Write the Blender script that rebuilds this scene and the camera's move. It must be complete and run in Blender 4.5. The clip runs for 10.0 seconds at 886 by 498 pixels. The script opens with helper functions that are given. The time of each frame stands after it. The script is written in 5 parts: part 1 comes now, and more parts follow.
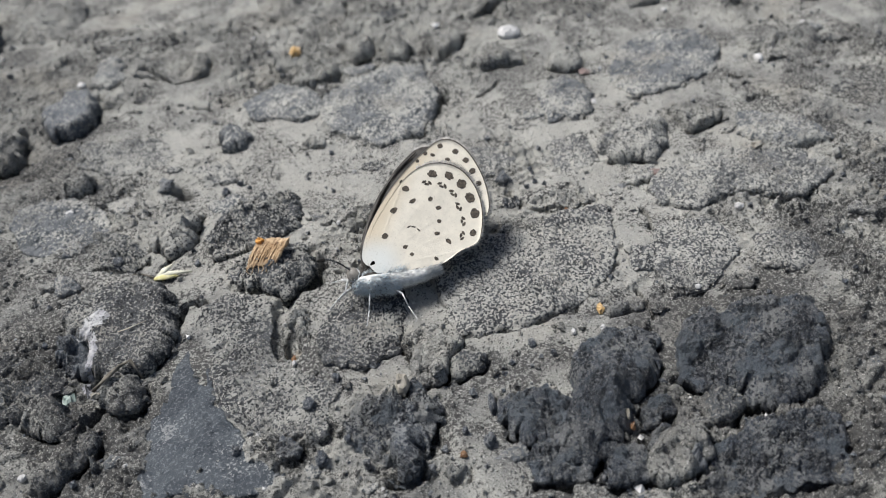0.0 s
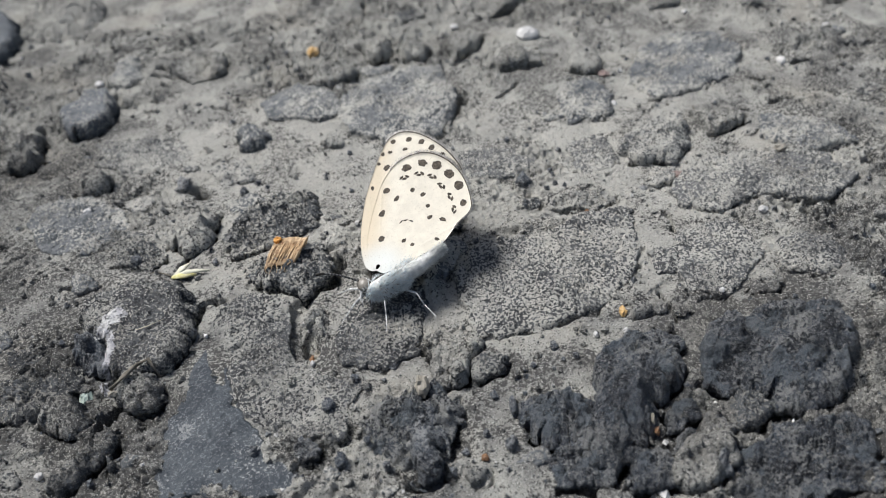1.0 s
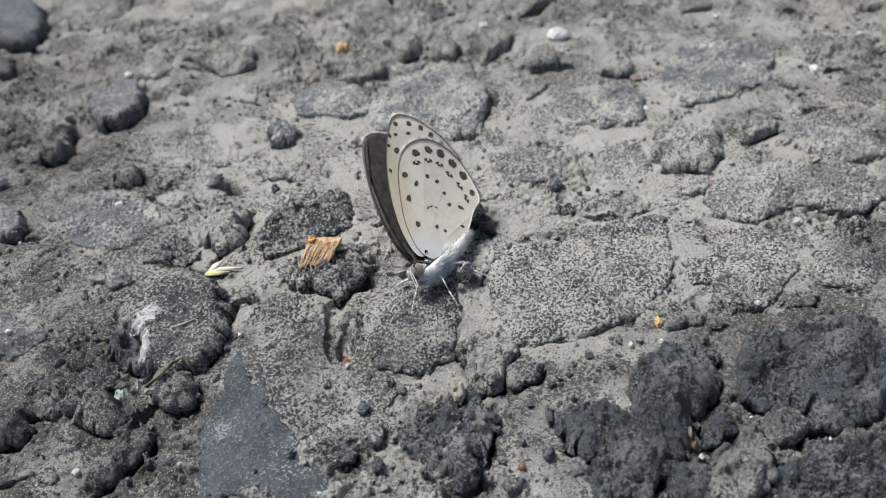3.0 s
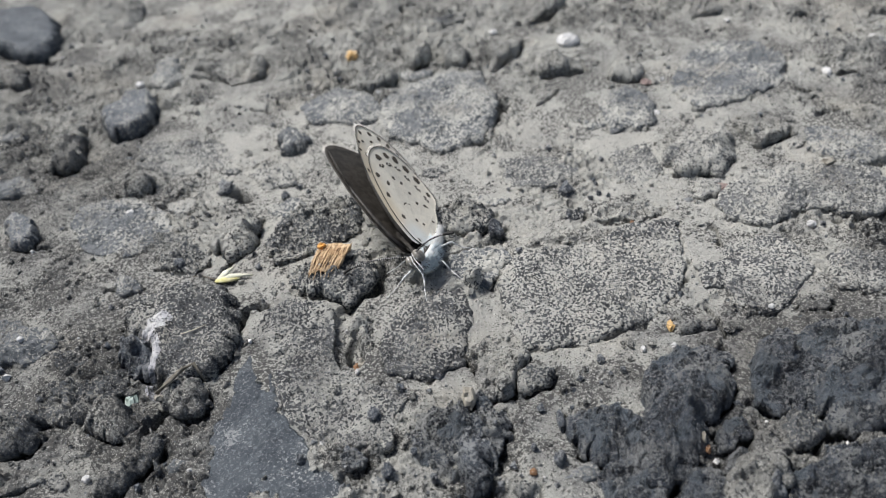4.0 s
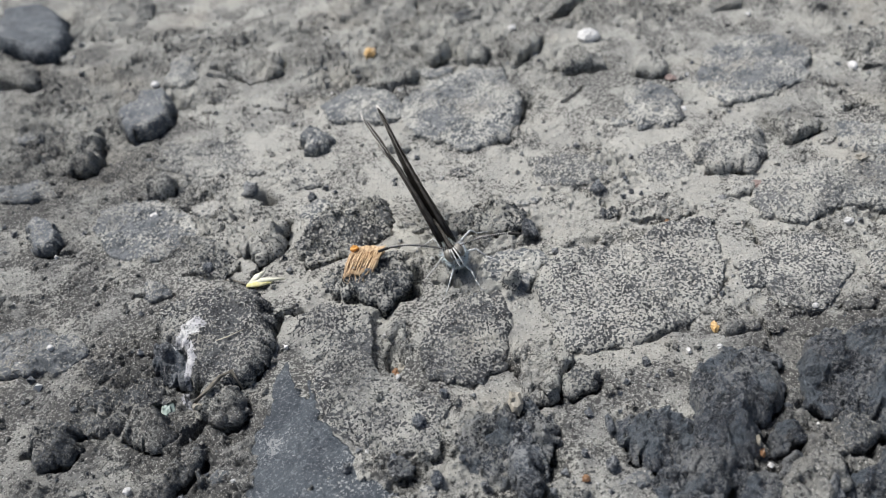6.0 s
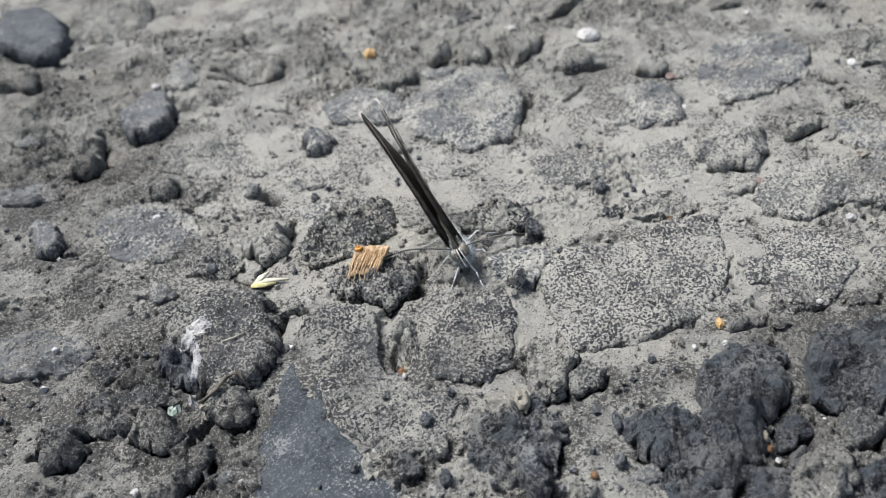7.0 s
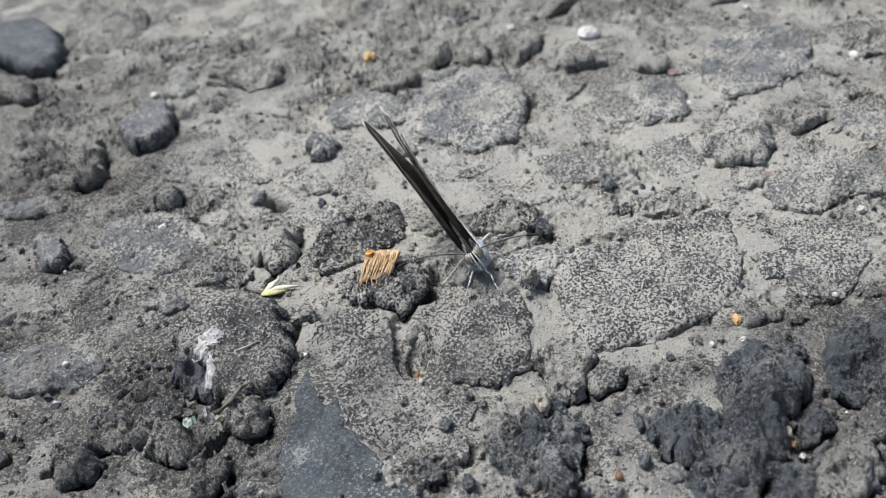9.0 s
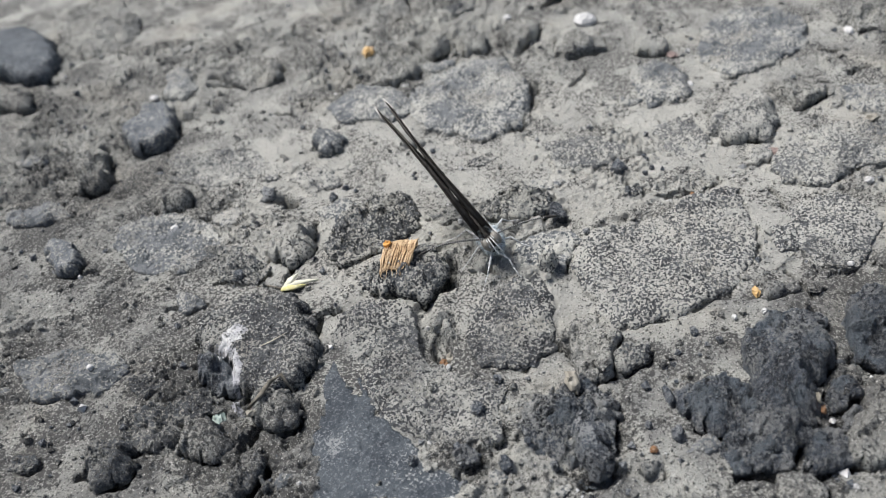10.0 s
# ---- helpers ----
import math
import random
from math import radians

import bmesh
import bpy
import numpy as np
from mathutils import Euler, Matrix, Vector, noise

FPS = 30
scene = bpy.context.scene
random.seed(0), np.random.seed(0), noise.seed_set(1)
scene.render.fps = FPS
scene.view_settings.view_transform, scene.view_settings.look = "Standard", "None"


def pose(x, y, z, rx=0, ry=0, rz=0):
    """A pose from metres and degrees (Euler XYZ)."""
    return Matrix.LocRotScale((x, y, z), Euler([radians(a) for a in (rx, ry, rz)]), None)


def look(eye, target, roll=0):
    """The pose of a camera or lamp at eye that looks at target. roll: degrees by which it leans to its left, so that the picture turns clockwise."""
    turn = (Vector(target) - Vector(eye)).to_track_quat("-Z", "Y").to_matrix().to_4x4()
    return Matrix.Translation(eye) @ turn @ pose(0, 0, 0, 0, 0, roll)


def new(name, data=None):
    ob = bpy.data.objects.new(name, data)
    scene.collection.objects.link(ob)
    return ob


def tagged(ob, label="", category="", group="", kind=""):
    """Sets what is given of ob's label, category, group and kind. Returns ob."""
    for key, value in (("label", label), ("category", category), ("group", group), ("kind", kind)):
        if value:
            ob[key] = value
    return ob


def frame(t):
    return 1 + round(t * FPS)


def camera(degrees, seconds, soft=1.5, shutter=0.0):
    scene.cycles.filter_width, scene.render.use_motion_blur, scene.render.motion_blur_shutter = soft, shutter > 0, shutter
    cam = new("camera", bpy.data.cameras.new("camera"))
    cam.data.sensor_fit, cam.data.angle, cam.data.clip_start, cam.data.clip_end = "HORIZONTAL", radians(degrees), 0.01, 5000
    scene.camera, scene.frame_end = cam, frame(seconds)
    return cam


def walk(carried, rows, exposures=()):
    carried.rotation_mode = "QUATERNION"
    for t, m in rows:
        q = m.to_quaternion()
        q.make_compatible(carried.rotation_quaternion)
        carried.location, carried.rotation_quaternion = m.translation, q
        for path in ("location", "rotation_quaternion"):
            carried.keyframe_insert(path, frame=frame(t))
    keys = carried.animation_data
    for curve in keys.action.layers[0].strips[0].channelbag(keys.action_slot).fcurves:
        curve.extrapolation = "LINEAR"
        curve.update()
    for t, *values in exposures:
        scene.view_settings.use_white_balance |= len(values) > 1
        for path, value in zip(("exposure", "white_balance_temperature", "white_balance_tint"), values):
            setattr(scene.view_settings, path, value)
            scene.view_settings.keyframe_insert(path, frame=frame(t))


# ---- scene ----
# ---- camera ----
MM = 0.001
cam = camera(58, 10.0, soft=0.6, shutter=0.0)
cam.data.dof.use_dof = True
cam.data.dof.focus_distance = 0.0572
cam.data.dof.aperture_fstop = 54.0
walk(cam, [
    (0, pose(0.00423, -0.05074, 0.04270, 49.076, 4.349, -5.755)),
    (0.5, pose(0.00404, -0.05027, 0.04236, 49.213, 4.341, -5.019)),
    (1, pose(0.00337, -0.05038, 0.04210, 49.488, 4.388, -4.918)),
    (1.5, pose(0.00284, -0.05016, 0.04257, 48.929, 3.974, -4.250)),
    (2, pose(0.00243, -0.05017, 0.04234, 49.327, 3.822, -3.568)),
    (2.5, pose(0.00105, -0.04940, 0.04336, 48.493, 3.115, -3.871)),
    (4, pose(0.00131, -0.04951, 0.04265, 49.563, 4.326, -3.265)),
    (4.5, pose(-0.00000, -0.04858, 0.04319, 48.694, 4.078, -3.576)),
    (5, pose(-0.00136, -0.04827, 0.04312, 48.872, 4.109, -3.901)),
    (5.5, pose(-0.00172, -0.04808, 0.04285, 48.992, 4.305, -3.939)),
    (7, pose(-0.00277, -0.04829, 0.04272, 49.132, 4.521, -4.665)),
    (7.5, pose(-0.00274, -0.04821, 0.04253, 49.258, 4.668, -4.664)),
    (8, pose(-0.00298, -0.04799, 0.04269, 49.085, 4.757, -5.153)),
    (8.5, pose(-0.00419, -0.04782, 0.04308, 48.771, 4.848, -6.122)),
    (9, pose(-0.00426, -0.04771, 0.04263, 49.098, 5.249, -6.055)),
    (9.5, pose(-0.00475, -0.04790, 0.04256, 49.107, 5.628, -6.236)),
    (10, pose(-0.00705, -0.04819, 0.04244, 48.786, 6.360, -8.596)),
], exposures=[(0.0, 0.57), (1.0, 0.55), (2.0, 0.55), (2.5, 0.61), (4.0, 0.69), (5.5, 0.77), (10.0, 0.75)])

# ---- light ----
world = bpy.data.worlds.new("sky")
scene.world = world
world.use_nodes = True
sky = world.node_tree.nodes.new("ShaderNodeTexSky")
sky.sky_type, sky.sun_disc = "NISHITA", False
sky.sun_elevation, sky.sun_rotation = radians(60), radians(-53)
sky.dust_density, sky.ozone_density = 4.0, 0.6
world.node_tree.links.new(sky.outputs[0], world.node_tree.nodes["Background"].inputs[0])
world.node_tree.nodes["Background"].inputs[1].default_value = 0.058
sun = new("sun", bpy.data.lights.new("sun", "SUN"))
sun.data.energy, sun.data.angle, sun.data.color = 3.0, radians(21), (1.0, 0.99, 0.975)
sun.matrix_world = look((-0.50, 0.37, 1.08), (0, 0, 0))


# ---- materials ----
class Nodes:
    """A small writer of node trees; coordinates in millimetres of the world, or of the object."""

    def __init__(self, name, local=False):
        self.mat = bpy.data.materials.new(name)
        self.mat.use_nodes = True
        self.tree = self.mat.node_tree
        self.bsdf = self.tree.nodes["Principled BSDF"]
        if local:
            where = self.tree.nodes.new("ShaderNodeTexCoord").outputs["Object"]
        else:
            where = self.tree.nodes.new("ShaderNodeNewGeometry").outputs["Position"]
        self.mm = self.vec("MULTIPLY", where, (1000, 1000, 1000))

    def put(self, socket, value):
        if isinstance(value, bpy.types.NodeSocket):
            self.tree.links.new(value, socket)
        else:
            socket.default_value = value

    def vec(self, op, a, b):
        n = self.tree.nodes.new("ShaderNodeVectorMath")
        n.operation = op
        self.put(n.inputs[0], a), self.put(n.inputs[1], b)
        return n.outputs[0]

    def math(self, op, a, b=0.0, clamp=False):
        n = self.tree.nodes.new("ShaderNodeMath")
        n.operation, n.use_clamp = op, clamp
        self.put(n.inputs[0], a), self.put(n.inputs[1], b)
        return n.outputs[0]

    def noise(self, scale, detail=3.0, rough=0.55, shift=0.0, stretch=None):
        n = self.tree.nodes.new("ShaderNodeTexNoise")
        n.inputs["Scale"].default_value, n.inputs["Detail"].default_value = scale, detail
        n.inputs["Roughness"].default_value = rough
        where = self.vec("ADD", self.mm, (shift, shift * 0.7, shift * 1.3)) if shift else self.mm
        if stretch:
            where = self.vec("MULTIPLY", where, stretch)
        self.put(n.inputs["Vector"], where)
        return n.outputs["Fac"]

    def step(self, value, low, high):
        n = self.tree.nodes.new("ShaderNodeMapRange")
        n.interpolation_type = "SMOOTHSTEP"
        self.put(n.inputs[0], value)
        n.inputs[1].default_value, n.inputs[2].default_value = low, high
        return n.outputs[0]

    def mix(self, fac, a, b):
        n = self.tree.nodes.new("ShaderNodeMix")
        n.data_type = "RGBA"
        self.put(n.inputs[0], fac)
        for socket, value in ((n.inputs[6], a), (n.inputs[7], b)):
            self.put(socket, (*value, 1) if isinstance(value, tuple) else value)
        return n.outputs[2]

    def random(self):
        return self.tree.nodes.new("ShaderNodeObjectInfo").outputs["Random"]

    def bump(self, height, strength, distance, under=None):
        n = self.tree.nodes.new("ShaderNodeBump")
        n.inputs["Strength"].default_value, n.inputs["Distance"].default_value = strength, distance * MM
        self.put(n.inputs["Height"], height)
        if under:
            self.put(n.inputs["Normal"], under)
        return n.outputs[0]

    def done(self, colour, rough=0.9, normal=None, spec=0.3):
        self.put(self.bsdf.inputs["Base Color"], (*colour, 1) if isinstance(colour, tuple) else colour)
        self.put(self.bsdf.inputs["Roughness"], rough)
        self.bsdf.inputs["Specular IOR Level"].default_value = spec
        if normal:
            self.put(self.bsdf.inputs["Normal"], normal)
        return self.mat


DUST_LIGHT, DUST_DARK = (0.435, 0.436, 0.404), (0.245, 0.247, 0.237)


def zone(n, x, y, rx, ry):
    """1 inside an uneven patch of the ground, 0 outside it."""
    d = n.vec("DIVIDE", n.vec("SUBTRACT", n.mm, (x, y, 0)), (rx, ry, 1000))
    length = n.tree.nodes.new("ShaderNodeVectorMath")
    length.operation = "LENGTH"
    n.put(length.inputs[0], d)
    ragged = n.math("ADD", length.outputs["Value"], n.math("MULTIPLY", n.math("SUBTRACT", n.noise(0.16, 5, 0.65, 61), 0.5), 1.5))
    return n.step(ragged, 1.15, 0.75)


def dust_colour(n, gritty=0.0):
    """Dried grey mud: pale and smooth in places, full of dark grit in others."""
    c = n.mix(n.step(n.noise(0.22, 5, 0.62), 0.36, 0.64), DUST_DARK, DUST_LIGHT)
    c = n.mix(n.math("MULTIPLY", n.step(n.noise(0.11, 3, 0.5, 31), 0.54, 0.72), 0.4), c, (0.30, 0.268, 0.215))
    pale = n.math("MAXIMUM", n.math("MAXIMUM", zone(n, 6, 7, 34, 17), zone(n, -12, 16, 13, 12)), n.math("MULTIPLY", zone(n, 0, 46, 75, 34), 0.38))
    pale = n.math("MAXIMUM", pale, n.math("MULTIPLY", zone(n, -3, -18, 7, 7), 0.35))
    # darker ground; the right-hand zone also carries the shade of the undercuts there
    darker = n.math("MAXIMUM", n.math("MULTIPLY", zone(n, -27, -16, 15, 10), 0.45), n.math("MULTIPLY", zone(n, 26, -19, 13, 10), 0.7))
    darker = n.math("MAXIMUM", darker, n.math("MULTIPLY", zone(n, -38, -4, 11, 16), 0.3))
    darker = n.math("MAXIMUM", darker, n.math("MULTIPLY", zone(n, -48, 26, 22, 26), 0.5))
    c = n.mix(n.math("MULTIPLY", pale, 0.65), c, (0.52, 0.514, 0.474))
    c = n.mix(n.math("MULTIPLY", darker, 0.5), c, (0.12, 0.118, 0.112))
    # grit: dark grains, thick in some patches, rare in the smooth mud
    thick = n.math("ADD", n.step(n.noise(0.20, 4, 0.65, 97), 0.43, 0.57), gritty)
    thick = n.math("SUBTRACT", n.math("ADD", thick, n.math("MULTIPLY", darker, 0.4)), n.math("MULTIPLY", pale, 0.4))
    grains = n.math("ADD", n.noise(3.6, 3, 0.62, 43), n.math("MULTIPLY", thick, 0.14))
    c = n.mix(n.math("MULTIPLY", n.step(grains, 0.61, 0.64), 0.92), c, (0.082, 0.083, 0.083))
    fine = n.math("ADD", n.noise(6.5, 3, 0.7, 3), n.math("MULTIPLY", thick, 0.10))
    c = n.mix(n.math("MULTIPLY", n.step(fine, 0.575, 0.625), 0.8), c, (0.10, 0.099, 0.095))
    return n.mix(n.math("MULTIPLY", n.step(n.noise(7.5, 2, 0.6, 47), 0.62, 0.67), 0.75), c, (0.66, 0.65, 0.62))


def make_dust():
    n = Nodes("dried_mud")
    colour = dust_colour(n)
    b = n.bump(n.noise(3.6, 4, 0.65, 43), 1.0, 0.26)
    b = n.bump(n.noise(6.5, 4, 0.75, 3), 1.0, 0.22, b)
    return n.done(colour, 0.95, b, 0.15)


def make_stone(name, base, second, cover, grain, rough, relief, spec=0.4, broad=1.0, film=0.0, faceted=0.0):
    """Stone partly under dust. cover: how much dust lies on it; grain: specks per millimetre; broad: how patchy the
    dust is; film: how thin and bluish it is; last argument: how much of it is blue-grey faces with less dust, a sky
    sheen put into their colour.
    """
    n = Nodes(name)
    colour = n.mix(n.step(n.noise(0.5, 5, 0.65, 13), 0.44, 0.56), base, second)
    colour = n.mix(n.math("MULTIPLY", n.step(n.noise(5.5, 3, 0.6, 21), 0.55, 0.61), 0.4), colour, (0.24, 0.255, 0.275))
    own = n.math("MULTIPLY", n.math("SUBTRACT", n.random(), 0.5), 0.06)
    patchy = n.math("MULTIPLY", n.math("SUBTRACT", n.noise(0.33, 4, 0.62, 17), 0.5), broad)
    level = n.math("ADD", n.math("ADD", n.noise(1.25 * grain, 1.5, 0.6, 29), patchy), own)
    low = 0.5 + (0.5 - cover) * 0.5
    dusty = n.step(level, low - 0.018, low + 0.018)
    if faceted:
        # sky sheen painted as blue-grey faces, with less dust on them
        sheen = n.step(n.noise(0.42, 3, 0.5, 71), 0.64 - 0.1 * faceted, 0.68 - 0.1 * faceted)
        colour = n.mix(n.math("MULTIPLY", sheen, 0.8), colour, (0.105, 0.128, 0.152))
        dusty = n.math("MULTIPLY", dusty, n.math("SUBTRACT", 1.0, n.math("MULTIPLY", sheen, 0.75)))
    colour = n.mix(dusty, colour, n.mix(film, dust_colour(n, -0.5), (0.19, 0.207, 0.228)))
    r = n.math("ADD", n.math("MULTIPLY", dusty, 0.95 - rough), rough)
    b = n.bump(n.noise(1.1, 6, 0.66, 19), 0.7, relief * 1.6)
    b = n.bump(n.noise(1.25 * grain, 1.5, 0.6, 29), 1.0, relief * 1.4, b)
    b = n.bump(n.noise(6.5, 4, 0.76, 33), 1.0, 0.05 + relief * 1.0, b)
    return n.done(colour, r, b, spec)


MATS = {
    "dust": make_dust(),
    "speckled": make_stone("speckled_stone", (0.060, 0.064, 0.068), (0.105, 0.11, 0.114), 0.555, 3.7, 0.6, 0.16, 0.4, 0.5),
    "pepper": make_stone("peppered_stone", (0.048, 0.051, 0.055), (0.095, 0.10, 0.105), 0.55, 3.6, 0.55, 0.19, 0.4, 0.6),
    "bluish": make_stone("blue_grey_stone", (0.095, 0.106, 0.115), (0.16, 0.172, 0.182), 0.50, 3.2, 0.65, 0.13, 0.4, 0.9),
    "bare": make_stone("smooth_dark_stone", (0.065, 0.075, 0.088), (0.105, 0.118, 0.131), 0.40, 3.2, 0.5, 0.08, 0.5, 0.7),
    "patch": make_stone("worn_dark_stone", (0.034, 0.043, 0.054), (0.058, 0.070, 0.082), 0.10, 4.2, 0.5, 0.06, 0.4, 1.2, 0.6),
    "dark": make_stone("dark_stone", (0.022, 0.028, 0.038), (0.075, 0.09, 0.11), 0.40, 3.6, 0.36, 0.18, 0.7, 0.7, 0.7),
    # second colour and blue-grey faces stand in for bluish sky highlights
    "rough": make_stone("rough_dark_stone", (0.022, 0.027, 0.036), (0.070, 0.084, 0.105), 0.475, 3.8, 0.38, 0.34, 0.7, 0.9, 0.5, 1.0),
    "faded": make_stone("faded_stone", (0.12, 0.125, 0.127), (0.18, 0.186, 0.188), 0.56, 3.5, 0.7, 0.16, 0.3, 0.6),
    "craggy": make_stone("craggy_stone", (0.042, 0.046, 0.051), (0.105, 0.114, 0.122), 0.50, 3.7, 0.6, 0.22, 0.4, 0.8),
    "dusty": make_stone("muddy_stone", (0.085, 0.085, 0.084), (0.15, 0.149, 0.142), 0.69, 3.8, 0.75, 0.18, 0.3, 0.8),
}


def make_pebble(name, base, second, rough=0.5):
    n = Nodes(name)
    colour = n.mix(n.step(n.noise(1.8, 4, 0.6, 3), 0.35, 0.65), base, second)
    colour = n.mix(n.math("MULTIPLY", n.step(n.noise(5.0, 3, 0.6, 9), 0.55, 0.68), 0.6), colour, DUST_DARK)
    return n.done(colour, rough, n.bump(n.noise(4.0, 4, 0.6), 0.5, 0.08), 0.4)


PEBBLES = {
    "amber": (make_pebble("amber_grain", (0.46, 0.28, 0.10), (0.58, 0.40, 0.19), 0.4), "small amber-coloured grain lying on the mud"),
    "orange": (make_pebble("orange_grain", (0.62, 0.27, 0.05), (0.70, 0.36, 0.10), 0.5), "tiny orange seed beside the wood chip"),
    "white": (make_pebble("white_grain", (0.44, 0.44, 0.435), (0.64, 0.635, 0.625), 0.4), "small white quartz pebble in the mud"),
    "green": (make_pebble("green_grain", (0.25, 0.32, 0.29), (0.36, 0.43, 0.40), 0.5), "small pale green pebble on the mud"),
    "dust": (MATS["dust"], "small mud-covered pebble on the ground"),
    "knob": (MATS["pepper"], "rounded dusty grey stone knob on the mud"),
    "dark": (MATS["dark"], "small dark grey pebble on the mud"),
    "tan": (make_pebble("tan_grain", (0.20, 0.186, 0.155), (0.28, 0.262, 0.222), 0.5), "small tan pebble in the mud"),
    "rust": (make_pebble("rust_grain", (0.14, 0.07, 0.035), (0.24, 0.13, 0.065), 0.6), "tiny rust-brown grain in a hollow"),
    "rose": (make_pebble("rose_grain", (0.23, 0.175, 0.16), (0.29, 0.225, 0.205), 0.7), "dull reddish stone grain in the mud"),
}


# ---- relief ----
TABLE = np.random.RandomState(4).rand(512, 512)


def lattice(x, y):
    """Smooth value noise, 0 to 1."""
    xi, yi = np.floor(x).astype(int), np.floor(y).astype(int)
    u, v = x - xi, y - yi
    u, v = u * u * u * (u * (6 * u - 15) + 10), v * v * v * (v * (6 * v - 15) + 10)
    a, b = TABLE[xi % 512, yi % 512], TABLE[(xi + 1) % 512, yi % 512]
    c, d = TABLE[xi % 512, (yi + 1) % 512], TABLE[(xi + 1) % 512, (yi + 1) % 512]
    return (a * (1 - u) + b * u) * (1 - v) + (c * (1 - u) + d * u) * v


def fbm(x, y, scale, octaves=4, gain=0.5, shift=0.0):
    """Layered noise, about -1 to 1; scale: features per millimetre."""
    total, weight, top = 0.0, 1.0, 0.0
    for k in range(octaves):
        s, a = scale * 2.03 ** k, 0.6 * k
        total = total + weight * (2 * lattice((x * math.cos(a) - y * math.sin(a)) * s + shift + 37 * k, (x * math.sin(a) + y * math.cos(a)) * s + 91 * k) - 1)
        top += weight
        weight *= gain
    return total / top * 1.5


PITS = []
CORES = []
STONES = []


def pit(x0, y0, x1, y1, w, d):
    """A hollow or crack along a line."""
    PITS.append((x0, y0, x1, y1, w, d))


def ledges(v, sharp=0.18):
    """Turns smooth relief into steps, like broken crust."""
    base = np.floor(v)
    return base + np.clip((v - base - 0.5) / sharp + 0.5, 0, 1)


def chips(x, y, scale, shift=0.0, slant=1.0):
    """Broken, tilted facets with sharp steps between them, about -1 to 1; scale: facets per millimetre."""
    u = x * scale + 0.35 * fbm(x, y, scale * 1.4, 2, 0.6, shift + 11) + shift
    v = y * scale + 0.35 * fbm(x, y, scale * 1.4, 2, 0.6, shift + 53) + shift * 1.7
    iu, iv = np.floor(u).astype(int), np.floor(v).astype(int)
    best, value = np.full(x.shape, 9.0), np.zeros(x.shape)
    for a in (-1, 0, 1):
        for b in (-1, 0, 1):
            p, q = (iu + a) % 512, (iv + b) % 512
            du, dv = u - iu - a - TABLE[p, q], v - iv - b - TABLE[q, p]
            d = du * du + dv * dv
            z = 2 * TABLE[(p + 91) % 512, q] - 1 + slant * ((2 * TABLE[p, (q + 57) % 512] - 1) * du + (2 * TABLE[(p + 33) % 512, (q + 17) % 512] - 1) * dv) * 1.6
            value = np.where(d < best, z, value)
            best = np.minimum(best, d)
    return value


def grain(x, y):
    """Fine relief that mud and stones share."""
    return 0.12 * fbm(x, y, 1.5, 2, 0.7, 160) + 0.10 * fbm(x, y, 3.1, 2, 0.7, 180)


def swell(x, y):
    """The slow rise and fall under mud and stones alike."""
    return 0.34 * fbm(x, y, 0.07, 2, 0.5, 3)


def inside(x, y, corners, seed):
    """How far places lie inside a stone's outline, in millimetres; negative outside. The outline is worn and uneven."""
    wx = x + 0.45 * fbm(x, y, 0.4, 4, 0.65, seed * 3.7) + 0.16 * fbm(x, y, 1.2, 2, 0.55, seed * 5.1)
    wy = y + 0.45 * fbm(x, y, 0.4, 4, 0.65, seed * 3.7 + 60) + 0.16 * fbm(x, y, 1.2, 2, 0.55, seed * 5.1 + 60)
    best = np.full(x.shape, 1e9)
    odd = np.zeros(x.shape, bool)
    for (ax, ay), (bx, by) in zip(corners, np.roll(corners, -1, 0)):
        ex, ey = bx - ax, by - ay
        k = np.clip(((wx - ax) * ex + (wy - ay) * ey) / (ex * ex + ey * ey + 1e-9), 0, 1)
        best = np.minimum(best, (wx - ax - k * ex) ** 2 + (wy - ay - k * ey) ** 2)
        odd ^= ((ay > wy) != (by > wy)) & (wx < ex * (wy - ay) / (ey + 1e-12) + ax)
    return np.where(odd, 1, -1) * np.sqrt(best)


